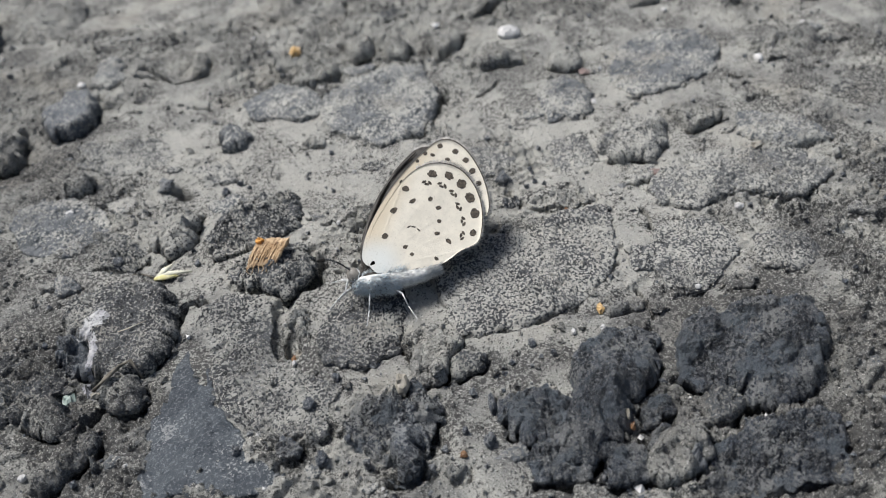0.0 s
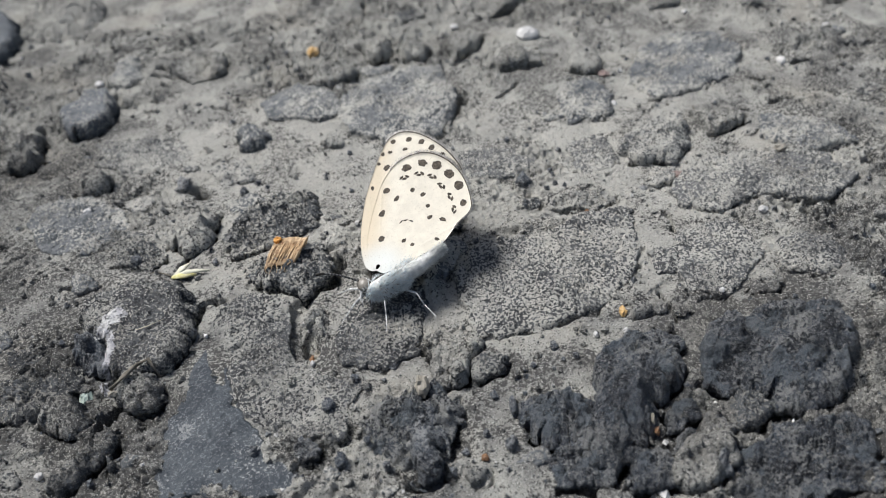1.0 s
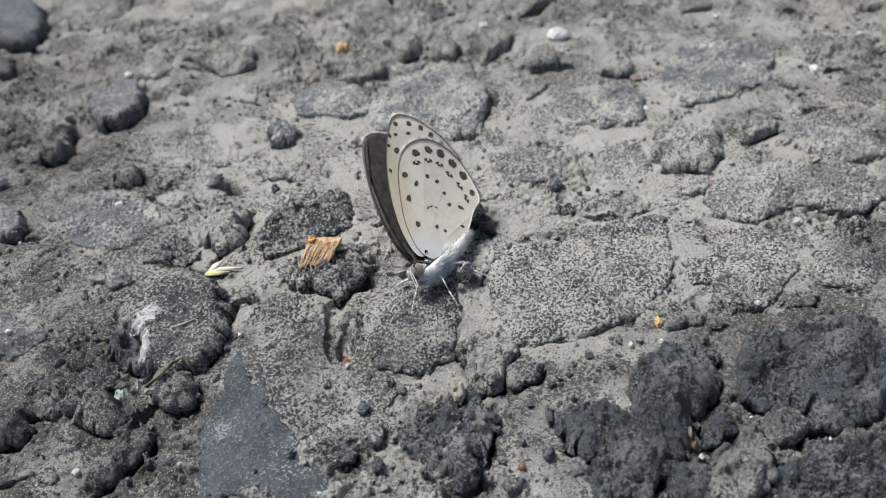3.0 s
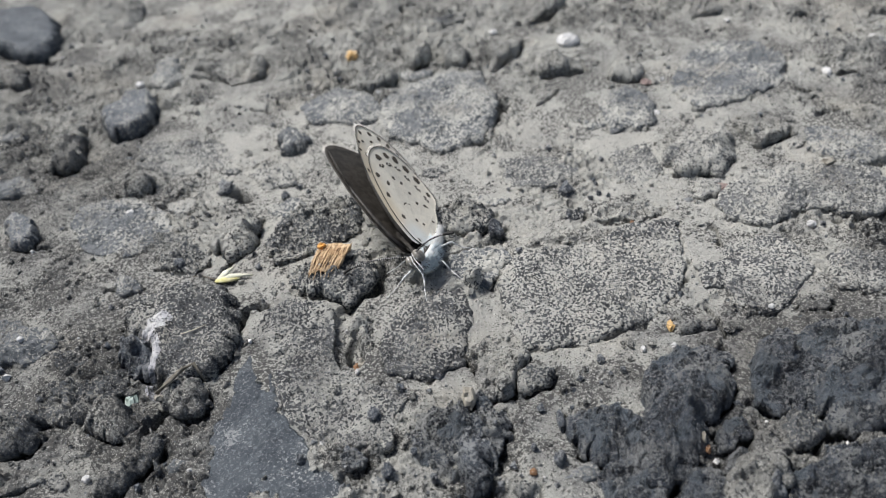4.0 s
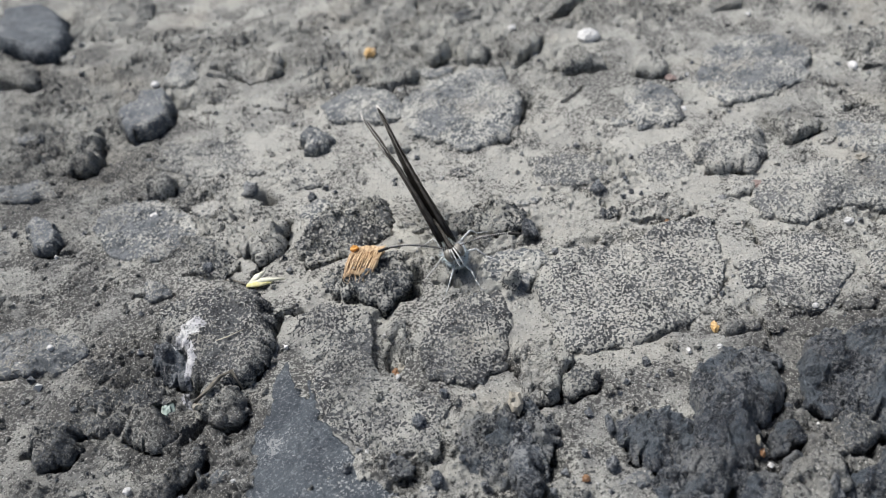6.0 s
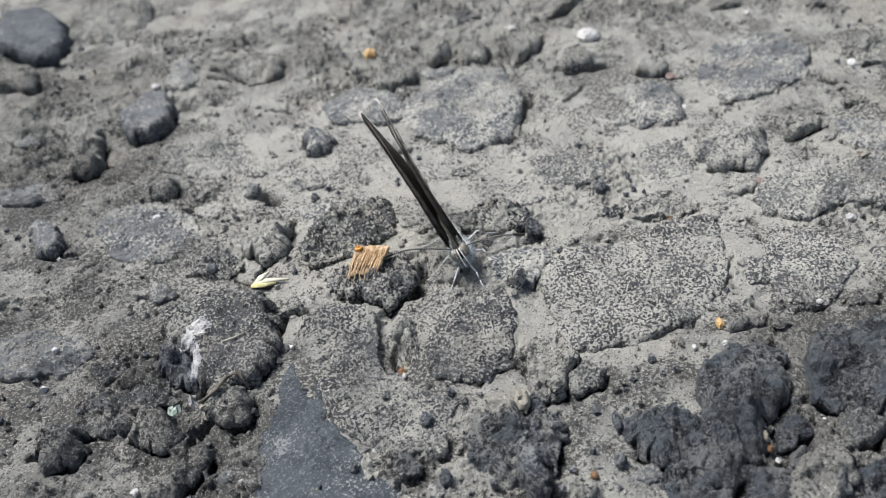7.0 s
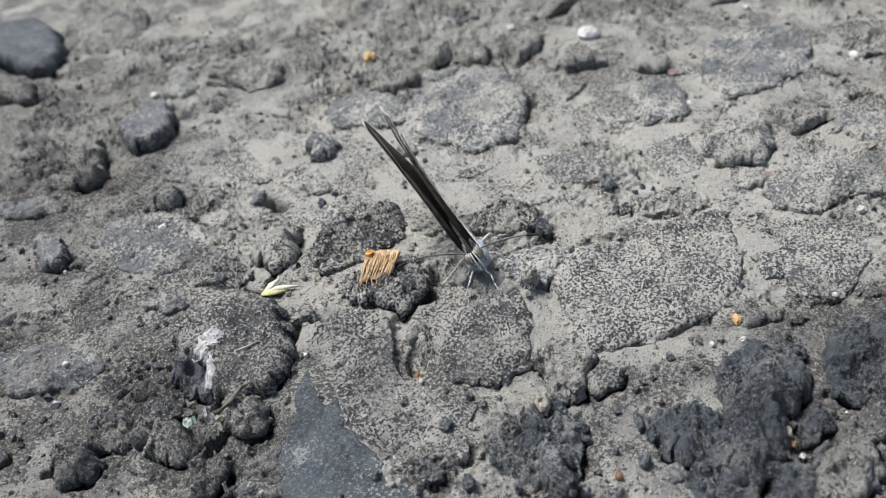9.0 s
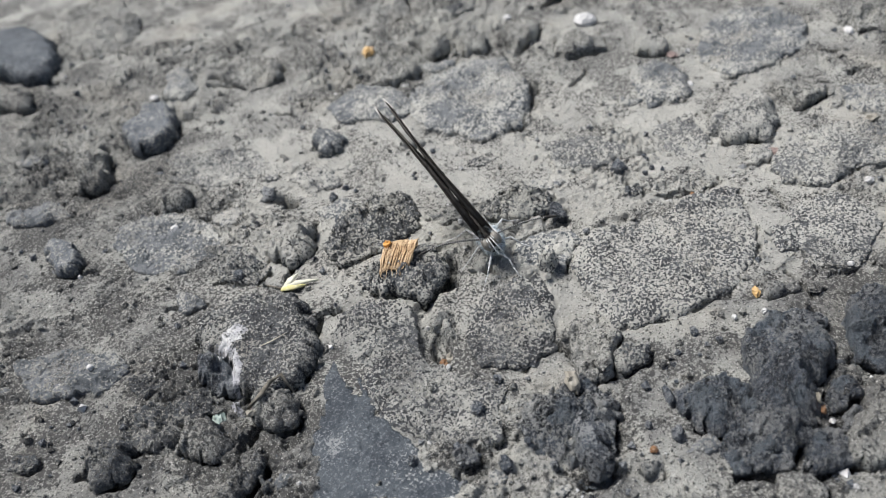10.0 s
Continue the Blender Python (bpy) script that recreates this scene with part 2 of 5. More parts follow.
def height(x, y):
    """The mud's height in millimetres."""
    broken = np.clip(0.6 + 1.3 * fbm(x, y, 0.09, 2, 0.5, 200), 0.05, 1.3)
    broken = broken * (1 - 0.6 * np.exp(-(((x + 12) / 11) ** 2 + ((y - 16) / 10) ** 2) ** 2))
    h = swell(x, y) + 0.10 * fbm(x, y, 0.4, 3, 0.55, 20) - 0.15
    h = h + 0.34 * broken * ledges(1.5 * fbm(x * 0.8, y, 0.25, 5, 0.62, 50), 0.07)
    h = h + (0.35 + 0.75 * broken) * grain(x, y)
    flaky = np.clip((broken - 0.45) / 0.5, 0, 1) * np.clip(0.5 + 1.6 * fbm(x, y, 0.3, 3, 0.6, 640), 0, 1)
    h = h + flaky * (0.17 * chips(x, y, 0.55, 5) + 0.11 * chips(x, y, 1.25, 25)) + (0.15 + 0.85 * broken) * 0.045 * chips(x, y, 2.6, 45)
    crumbs = np.clip((fbm(x, y, 0.95, 2, 0.5, 240) - 0.55) / 0.25, 0, 1)
    h = h + 0.22 * broken * crumbs
    h = h - 0.7 * np.clip((fbm(x * 0.7, y, 0.36, 3, 0.55, 77) - 0.72) / 0.08, 0, 1) * np.clip(broken, 0, 1)
    thin = np.abs(fbm(x, y, 0.11, 5, 0.6, 510))
    h = h - 0.5 * np.clip(1 - thin / 0.012, 0, 1) * np.clip(broken - 0.5, 0, 1)
    for seed, (kind, rise, corners) in enumerate(STONES):
        low, high = corners.min(0) - 1, corners.max(0) + 1
        near = (x > low[0]) & (x < high[0]) & (y > low[1]) & (y < high[1])
        if near.any():
            d = inside(x[near], y[near], corners, seed + 1.0)
            h[near] -= (0.6 if rise < 1 else 1.1) * np.clip((d - 0.1) / (1.0 if rise < 1 else 0.6), 0, 1)
            if kind in SHELTER:
                # washed out under the sheltered side
                behind = inside(x[near] - 0.27, y[near] + 0.53, corners, seed + 1.0)
                wash = np.clip((behind - d - 0.15) / 0.4, 0, 1) * np.exp(-((d + 0.1) / 0.42) ** 2)
                h[near] -= min(1.0, 0.35 + 0.35 * rise) * wash * np.clip(0.7 + 0.9 * fbm(x[near], y[near], 0.35, 2, 0.5, seed + 800), 0.1, 1.3)
    wx, wy = x + 0.35 * fbm(x, y, 0.8, 4, 0.6, 300), y + 0.35 * fbm(x, y, 0.8, 4, 0.6, 400)
    for x0, y0, x1, y1, w, d in PITS:
        reach = 3 * w + 0.8
        near = (x > min(x0, x1) - reach) & (x < max(x0, x1) + reach) & (y > min(y0, y1) - reach) & (y < max(y0, y1) + reach)
        if not near.any():
            continue
        dx, dy = x1 - x0, y1 - y0
        px, py = wx[near], wy[near]
        k = np.clip(((px - x0) * dx + (py - y0) * dy) / (dx * dx + dy * dy + 1e-9), 0, 1)
        far = np.hypot(px - x0 - k * dx, py - y0 - k * dy)
        h[near] -= 1.2 * d * (2.0 if w < 0.4 else 1.5 if w < 0.6 else 1.0) / (1 + (far / (1.1 * w)) ** (8 if w < 0.6 else 5))
    return h


def hollows():
    pit(-49.6, 46.1, -46.9, 49.9, 0.58, 1.4)
    pit(-46.9, 43.2, -44.7, 42.8, 0.29, 1)
    pit(-36.2, 26.1, -36.7, 23, 0.40, 1.6)
    pit(-36.7, 23, -37.1, 20, 0.40, 1.6)
    pit(-32.9, 25.9, -30.6, 26.2, 0.27, 1.2)
    pit(-31, 35.2, -28.4, 34.3, 0.32, 1.2)
    pit(-25.6, 38.2, -20.4, 36.3, 0.51, 1.2)
    pit(-25.9, 35.8, -23.9, 35.4, 0.24, 1)
    pit(-18.4, 27.5, -16.1, 26.5, 0.15, 0.9)
    pit(-14.3, 19.4, -12.4, 19.8, 0.30, 1.3)
    pit(-6.9, 30.1, -4.7, 28.9, 0.27, 1.5)
    pit(-4.7, 28.9, -2.7, 30.3, 0.27, 1.5)
    pit(-2.3, 38, -0.9, 34.9, 0.28, 1.4)
    pit(-0.9, 34.9, 0.9, 36.2, 0.28, 1.4)
    pit(2.8, 34.4, 4.8, 33, 0.25, 1.2)
    pit(8.5, 23.4, 6.9, 19.6, 0.43, 1.4)
    pit(2.6, 15.8, 5.3, 16.9, 0.15, 1.2)
    pit(14.3, 24.4, 12.1, 22, 0.13, 1.2)
    pit(9.7, 32.5, 11.2, 34.5, 0.21, 1)
    pit(21, 27.7, 23.6, 26.7, 0.27, 1.2)
    pit(38.3, 20.5, 39.3, 20.3, 0.24, 1.1)
    pit(37.9, 15.7, 40.3, 16.3, 0.20, 1.1)
    pit(28, 11.1, 26.4, 9.2, 0.41, 1.8)
    pit(27.4, 18.6, 29.1, 19.8, 0.24, 1.1)
    pit(33.9, 13.8, 35, 14, 0.20, 1)
    pit(30.6, 14, 31, 12.3, 0.18, 1)
    pit(45.7, 24.4, 49, 25, 0.25, 0.9)
    pit(-17.8, 11.6, -16.7, 10.7, 0.56, 1.6)
    pit(-15.2, 6.8, -15.9, 5, 0.35, 1.6)
    pit(-15.9, 5, -16.8, 3.6, 0.35, 1.6)
    pit(-16.9, 3.3, -16.8, 1.8, 0.12, 1)
    pit(-16.8, 1.8, -17.5, 0.3, 0.12, 1)
    pit(-26.6, -0.7, -24.3, -0.1, 0.18, 1.1)
    pit(-9, 3.6, -6.8, 5.2, 0.23, 1.3)
    pit(-13.2, 2, -11.1, 2.8, 0.23, 1.3)
    pit(-14.6, -4.2, -13.2, -4.4, 0.19, 1.3)
    pit(-15, -4.6, -16.4, -7.5, 0.27, 1.8)
    pit(-16.4, -7.5, -17.9, -9.5, 0.27, 1.8)
    pit(-18.6, -12.5, -20.2, -14.7, 0.25, 1.7)
    pit(-22.2, -13.4, -24.3, -14.2, 0.20, 1.5)
    pit(-19.2, -16.7, -20.3, -18.7, 0.20, 1.6)
    pit(-30.9, -14.8, -28.2, -14.4, 0.22, 1.6)
    pit(-23.2, -8.8, -21.5, -8.4, 0.21, 1.6)
    pit(-7, -5.7, -7.1, -9.7, 0.65, 0.7)
    pit(-6.2, -8.7, -6, -10.3, 0.51, 0.8)
    pit(3.1, -2.5, 3.2, -3.3, 0.29, 1.6)
    pit(2, -11.3, 2.8, -14, 0.16, 1)
    pit(5.7, -10.4, 4.9, -12.7, 0.10, 1.2)
    pit(4.9, -12.7, 3, -14.2, 0.10, 1.2)
    pit(8.2, -19.7, 11.1, -20.2, 0.21, 1.7)
    pit(11.3, -22.7, 13.9, -22.7, 0.38, 2)
    pit(17.1, -19.9, 17.3, -20.4, 0.28, 1.8)
    pit(21.8, -17, 23.1, -17.4, 0.44, 2.2)
    pit(23.1, -17.4, 24.6, -18.3, 0.44, 2.2)
    pit(24.5, -18.6, 23.8, -20.9, 0.21, 1.6)
    pit(18.5, -23.4, 20.5, -22.6, 0.14, 1.4)
    pit(23.3, -1.5, 23.1, -1.7, 0.14, 1.5)
    pit(23.2, 0.9, 23.3, -1.3, 0.10, 1)
    pit(26.6, -9.1, 28.4, -8.9, 0.14, 1.2)
    pit(17.7, -6.1, 19.4, -5.4, 0.14, 1.1)
    pit(4.5, 2.9, 6.3, 3.1, 0.23, 1.4)
    pit(0.2, 5.3, 1.8, 6.9, 0.12, 1.2)
    pit(1.1, -22.4, 2.4, -22.2, 0.28, 1.6)
    pit(-1.4, -19, -0.2, -20.3, 0.19, 1.2)
    pit(24.8, 3.1, 28.7, 0.8, 0.20, 1.3)
    pit(31.3, 2.5, 34.4, 2, 0.20, 1.3)
    pit(-34.6, 6.2, -33.7, 5.9, 0.18, 1.1)
    pit(19.8, -8.3, 20.3, -11.5, 0.10, 0.9)
    pit(20.8, 9.1, 19.1, 8.5, 0.36, 1.5)
    pit(-3.9, 3.6, -0.9, 4.7, 0.20, 1.3)
    pit(-4, -1, -4.5, -3.5, 0.51, 1)
    pit(-2.4, -2.5, -0.9, -3.4, 0.20, 1.5)
    pit(-19.5, -8.6, -20.3, -11.2, 0.14, 1)
    pit(-22.9, 10, -21.8, 10, 0.31, 1.5)
    pit(-21.7, 3.2, -18.6, 1.7, 0.20, 1)
    pit(-23.9, -13.5, -27.7, -13.3, 0.16, 1.2)
    pit(8, -16.9, 8.1, -19.2, 0.09, 1.2)
    pit(15.8, -20, 14.6, -21.5, 0.15, 1.5)
    pit(14.1, -5.8, 15.3, -6.2, 0.16, 1.4)
    pit(-6.3, 0, -6.7, -2, 0.10, 0.9)
    pit(53, 35.9, 56, 36.7, 0.36, 1.4)


# ---- mesh helpers ----
def mesh_from(name, verts, faces, mats, slots=None, smooth=True):
    me = bpy.data.meshes.new(name)
    me.from_pydata([tuple(float(c) * MM for c in v) for v in verts], [], faces)
    for m in mats if isinstance(mats, (list, tuple)) else [mats]:
        me.materials.append(m)
    if slots is not None:
        me.polygons.foreach_set("material_index", slots)
    me.polygons.foreach_set("use_smooth", [smooth] * len(me.polygons))
    me.update()
    return me


def part(name, me, parent, label=""):
    ob = new(name, me)
    ob.parent = parent
    return tagged(ob, label)


class Sheet:
    """Gathers points and faces for one mesh."""

    def __init__(self):
        self.v, self.f, self.s = [], [], []

    def add(self, verts, faces, slot=0):
        o = len(self.v)
        self.v.extend(verts)
        self.f.extend([tuple(i + o for i in face) for face in faces])
        self.s.extend([slot] * len(faces))

    def tube(self, path, radii, sides=6, slot=0):
        """A tapered tube along a path."""
        path = [Vector(p) for p in path]
        verts, faces = [], []
        for i, p in enumerate(path):
            way = (path[min(i + 1, len(path) - 1)] - path[max(i - 1, 0)]).normalized()
            a = way.orthogonal().normalized()
            b = way.cross(a)
            for k in range(sides):
                q = 2 * math.pi * k / sides
                verts.append(p + radii[i] * (math.cos(q) * a + math.sin(q) * b))
        for i in range(len(path) - 1):
            for k in range(sides):
                n = (k + 1) % sides
                faces.append((i * sides + k, i * sides + n, (i + 1) * sides + n, (i + 1) * sides + k))
        faces.append(tuple(range(sides))[::-1])
        faces.append(tuple((len(path) - 1) * sides + k for k in range(sides)))
        self.add(verts, faces, slot)

    def blob(self, centre, radii, slot=0, rings=10, sides=16, rough=0.0, seed=0.0):
        """A rounded body, with an uneven skin."""
        verts, faces = [], []
        c = Vector(centre)
        for i in range(rings + 1):
            a = math.pi * i / rings
            for k in range(sides):
                b = 2 * math.pi * k / sides
                d = Vector((math.sin(a) * math.cos(b), math.sin(a) * math.sin(b), math.cos(a)))
                g = 1 + rough * noise.noise(d * 1.7 + Vector((seed, seed * 1.3, 0))) + 0.5 * rough * noise.noise(d * 4 + Vector((0, seed, 5)))
                verts.append(c + g * Vector((d.x * radii[0], d.y * radii[1], d.z * radii[2])))
        for i in range(rings):
            for k in range(sides):
                n = (k + 1) % sides
                faces.append((i * sides + k, i * sides + n, (i + 1) * sides + n, (i + 1) * sides + k)[::-1])
        self.add(verts, faces, slot)

    def hair(self, root, tip, width, slot=0):
        root, tip = Vector(root), Vector(tip)
        way = (tip - root).normalized()
        a = way.orthogonal().normalized() * width
        b = way.cross(a)
        self.add([root + a, root - 0.5 * a + 0.87 * b, root - 0.5 * a - 0.87 * b, tip], [(0, 1, 3), (1, 2, 3), (2, 0, 3)], slot)

    def mesh(self, name, mats, smooth=True):
        return mesh_from(name, self.v, self.f, mats, self.s, smooth)


# ---- the ground and the stones set in it ----
def axis(mid):
    """Steps that grow from the ends of the given ones out to the horizon."""
    mid, out, d = np.asarray(mid), [], 0.12
    while (not out) or out[-1] < 60000:
        d *= 1.45
        out.append((out[-1] if out else 0) + d)
    return np.r_[[mid[0] - o for o in out[::-1]], mid, [mid[-1] + o for o in out]]


def grid_mesh(name, verts, faces, mat):
    """A mesh of many quads, from millimetres."""
    me = bpy.data.meshes.new(name)
    me.vertices.add(len(verts))
    me.vertices.foreach_set("co", (verts * MM).astype(np.float32).ravel())
    me.loops.add(faces.size)
    me.loops.foreach_set("vertex_index", faces.ravel().astype(np.int32))
    me.polygons.add(len(faces))
    me.polygons.foreach_set("loop_start", np.arange(0, faces.size, 4, dtype=np.int32))
    me.polygons.foreach_set("use_smooth", np.ones(len(faces), dtype=bool))
    me.materials.append(mat)
    me.update(calc_edges=True)
    return me


def stone(kind, h, *corners):
    c = np.array(corners, float)
    m = c.mean(0)
    kind = "faded" if kind == "speckled" and m[1] > 2 else kind
    if kind in ("dusty", "craggy", "bare"):
        h = h * (1 + 0.45 * min(1.0, max(0.0, (m[1] - 5) / 8)))
    c = c[np.argsort(np.arctan2(c[:, 1] - m[1], c[:, 0] - m[0]))]
    CORES.append((m[0], m[1], float(np.hypot(*(c - m).T).mean())))
    nxt = np.roll(c, -1, 0)
    STONES.append((kind, h, np.stack([0.9 * c + 0.1 * nxt, 0.1 * c + 0.9 * nxt], 1).reshape(-1, 2)))
    # mud washed out along the sheltered edges of the stone
    depth = min(1.7, h * SHELTER.get(kind, 0.25))
    for a, b in zip(c, nxt):
        out = np.array([b[1] - a[1], a[0] - b[0]]) / (np.hypot(*(b - a)) + 1e-9)
        lee = float(out @ np.array([0.45, -0.89]))
        if lee > 0.25 and depth > 0.12:
            s = math.sin(a[0] * 3.1 + a[1] * 1.7)
            pit(*(a + 0.12 * out), *(b + 0.12 * out), 0.13 + 0.08 * min(h, 2.0) + 0.05 * s, depth * lee * (0.7 + 0.4 * s))


SHELTER = {"rough": 0.7, "dark": 0.7, "craggy": 0.7, "dusty": 0.6, "bare": 0.6}


def build_ground():
    far = 8 + np.cumsum(np.linspace(0.10, 0.32, 250))
    xs, ys = axis(np.arange(-46, 60, 0.115)), axis(np.r_[np.arange(-28, 8, 0.10), far])
    gx, gy = np.meshgrid(xs, ys)
    near = np.exp(-(np.maximum(np.maximum(-60 - gx, gx - 75), np.maximum(-40 - gy, gy - 90)).clip(0) / 80) ** 2)
    gz = height(gx.clip(-400, 400), gy.clip(-400, 400)) * near
    i = np.arange(gx.size).reshape(gx.shape)
    quads = np.stack([i[:-1, :-1], i[:-1, 1:], i[1:, 1:], i[1:, :-1]], -1).reshape(-1, 4)
    me = grid_mesh("ground", np.stack([gx, gy, gz], -1).reshape(-1, 3), quads, MATS["dust"])
    return tagged(new("ground", me), "grey dried mud and broken stone of a rough road surface", "ground", kind="structure")


LUMP = {"speckled": 0.06, "faded": 0.08, "bluish": 0.07, "pepper": 0.08, "bare": 0.06, "patch": 0.03, "dark": 0.13, "rough": 0.17, "craggy": 0.17, "dusty": 0.15}


def stone_mesh(kind, rise, corners, seed):
    """A stone set in mud: a worn outline, broken facets on top, sides that fall under the mud, overhanging where sheltered."""
    low, high = corners.min(0) - 1.0, corners.max(0) + 1.0
    step = 0.105 if low[1] < 6 else 0.15 if low[1] < 18 else 0.24
    gx, gy = np.meshgrid(np.arange(low[0], high[0], step), np.arange(low[1], high[1], step))
    d = inside(gx, gy, corners, seed)
    flush = kind in ("speckled", "faded", "pepper", "bluish", "patch") and rise < 1
    rise = rise * 0.8 if flush else rise
    block = kind in ("rough", "dark", "craggy", "dusty")
    rim = {"rough": 0.8, "dark": 0.6, "craggy": 0.5, "dusty": 0.5, "bare": 0.5}.get(kind, 0.8 if flush else 0.5)
    rim = rim * np.clip(1 + 0.8 * fbm(gx, gy, 0.4, 2, 0.5, seed * 7), 0.4, 2)
    k = np.clip(d / rim, 0, 1)
    dice = np.random.RandomState(int(seed) + 50)
    mid = corners.mean(0)
    x, y = gx - mid[0], gy - mid[1]
    reach = float(np.hypot(*(corners - mid).T).mean())
    z = rise * (0.5 * np.sqrt(1 - (1 - k) ** 2) + 0.5 * k)
    # flat broken facets
    steep = {"rough": 0.55, "dark": 0.5, "craggy": 0.35, "dusty": 0.4}.get(kind, 0.10)
    wob = 0.25 * fbm(gx, gy, 0.5, 3, 0.6, seed * 11)
    for _ in range(8 if block else 4):
        a, g = dice.uniform(0, 6.283), dice.uniform(0.25, 1.0) * steep
        z = np.minimum(z, rise * dice.uniform(0.85, 1.15) - g * (x * math.cos(a) + y * math.sin(a) + wob - dice.uniform(-0.15, 0.6) * reach))
    lump = LUMP[kind] * (0.6 if rise > 1.8 else 1.0)
    soft = np.clip(0.25 + d / 0.8, 0.25, 1)
    z = z + soft * lump * (0.6 * ledges(1.3 * fbm(gx, gy, 0.42, 4, 0.6, seed), 0.10) + 0.5 * fbm(gx, gy, 0.9, 3, 0.6, seed + 9))
    z = z + soft * lump * (1.2 * chips(gx, gy, 0.42, seed) + 1.0 * chips(gx, gy, 1.0, seed + 20) + 0.7 * chips(gx, gy, 2.3, seed + 40))
    if block:
        z = z + 0.22 * min(rise, 2.0) * soft * chips(gx, gy, 0.2, seed + 80, 1.4)
    if kind in ("rough", "dark", "craggy"):
        z = z + 1.5 * lump * soft * (0.25 - np.abs(fbm(gx, gy, 0.55, 4, 0.6, seed + 70)))
    z = z + (0.25 if kind in ("bare", "patch") else 1.5 if kind in ("rough", "dark") else 0.9) * np.clip(0.4 + d / 0.5, 0.3, 1) * grain(gx, gy)
    z = z + swell(gx, gy) - (0.10 if flush else 0.05) + 0.03 * (dice.uniform(-1, 1) * x + dice.uniform(-1, 1) * y) / max(1.0, reach / 4)
    # the sides: down into the mud, drawn in under the top where sheltered
    fall = np.clip(-d, 0, 1)
    z = z - 3.2 * fall
    oy, ox = np.gradient(-d, step)
    norm = np.hypot(ox, oy) + 1e-6
    ox, oy = ox / norm, oy / norm
    lee = np.clip(0.45 * ox - 0.89 * oy, 0, 1) * min(1.0, rise)
    push = (0.40 if rise < 1.2 else 0.85) * lee * np.exp(-np.abs(d) / 0.3) * (d > -0.15) - fall * (0.75 + 0.9 * lee)
    gx, gy = gx + push * ox, gy + push * oy
    ny, nx = d.shape
    keep = d > -0.62
    number = np.cumsum(keep.ravel()).reshape(ny, nx) - 1
    quad = keep[:-1, :-1] & keep[:-1, 1:] & keep[1:, 1:] & keep[1:, :-1]
    i = number
    faces = np.stack([i[:-1, :-1], i[:-1, 1:], i[1:, 1:], i[1:, :-1]], -1)[quad]
    verts = np.stack([gx, gy, z], -1)[keep]
    return grid_mesh("stone", verts, faces, MATS[kind])


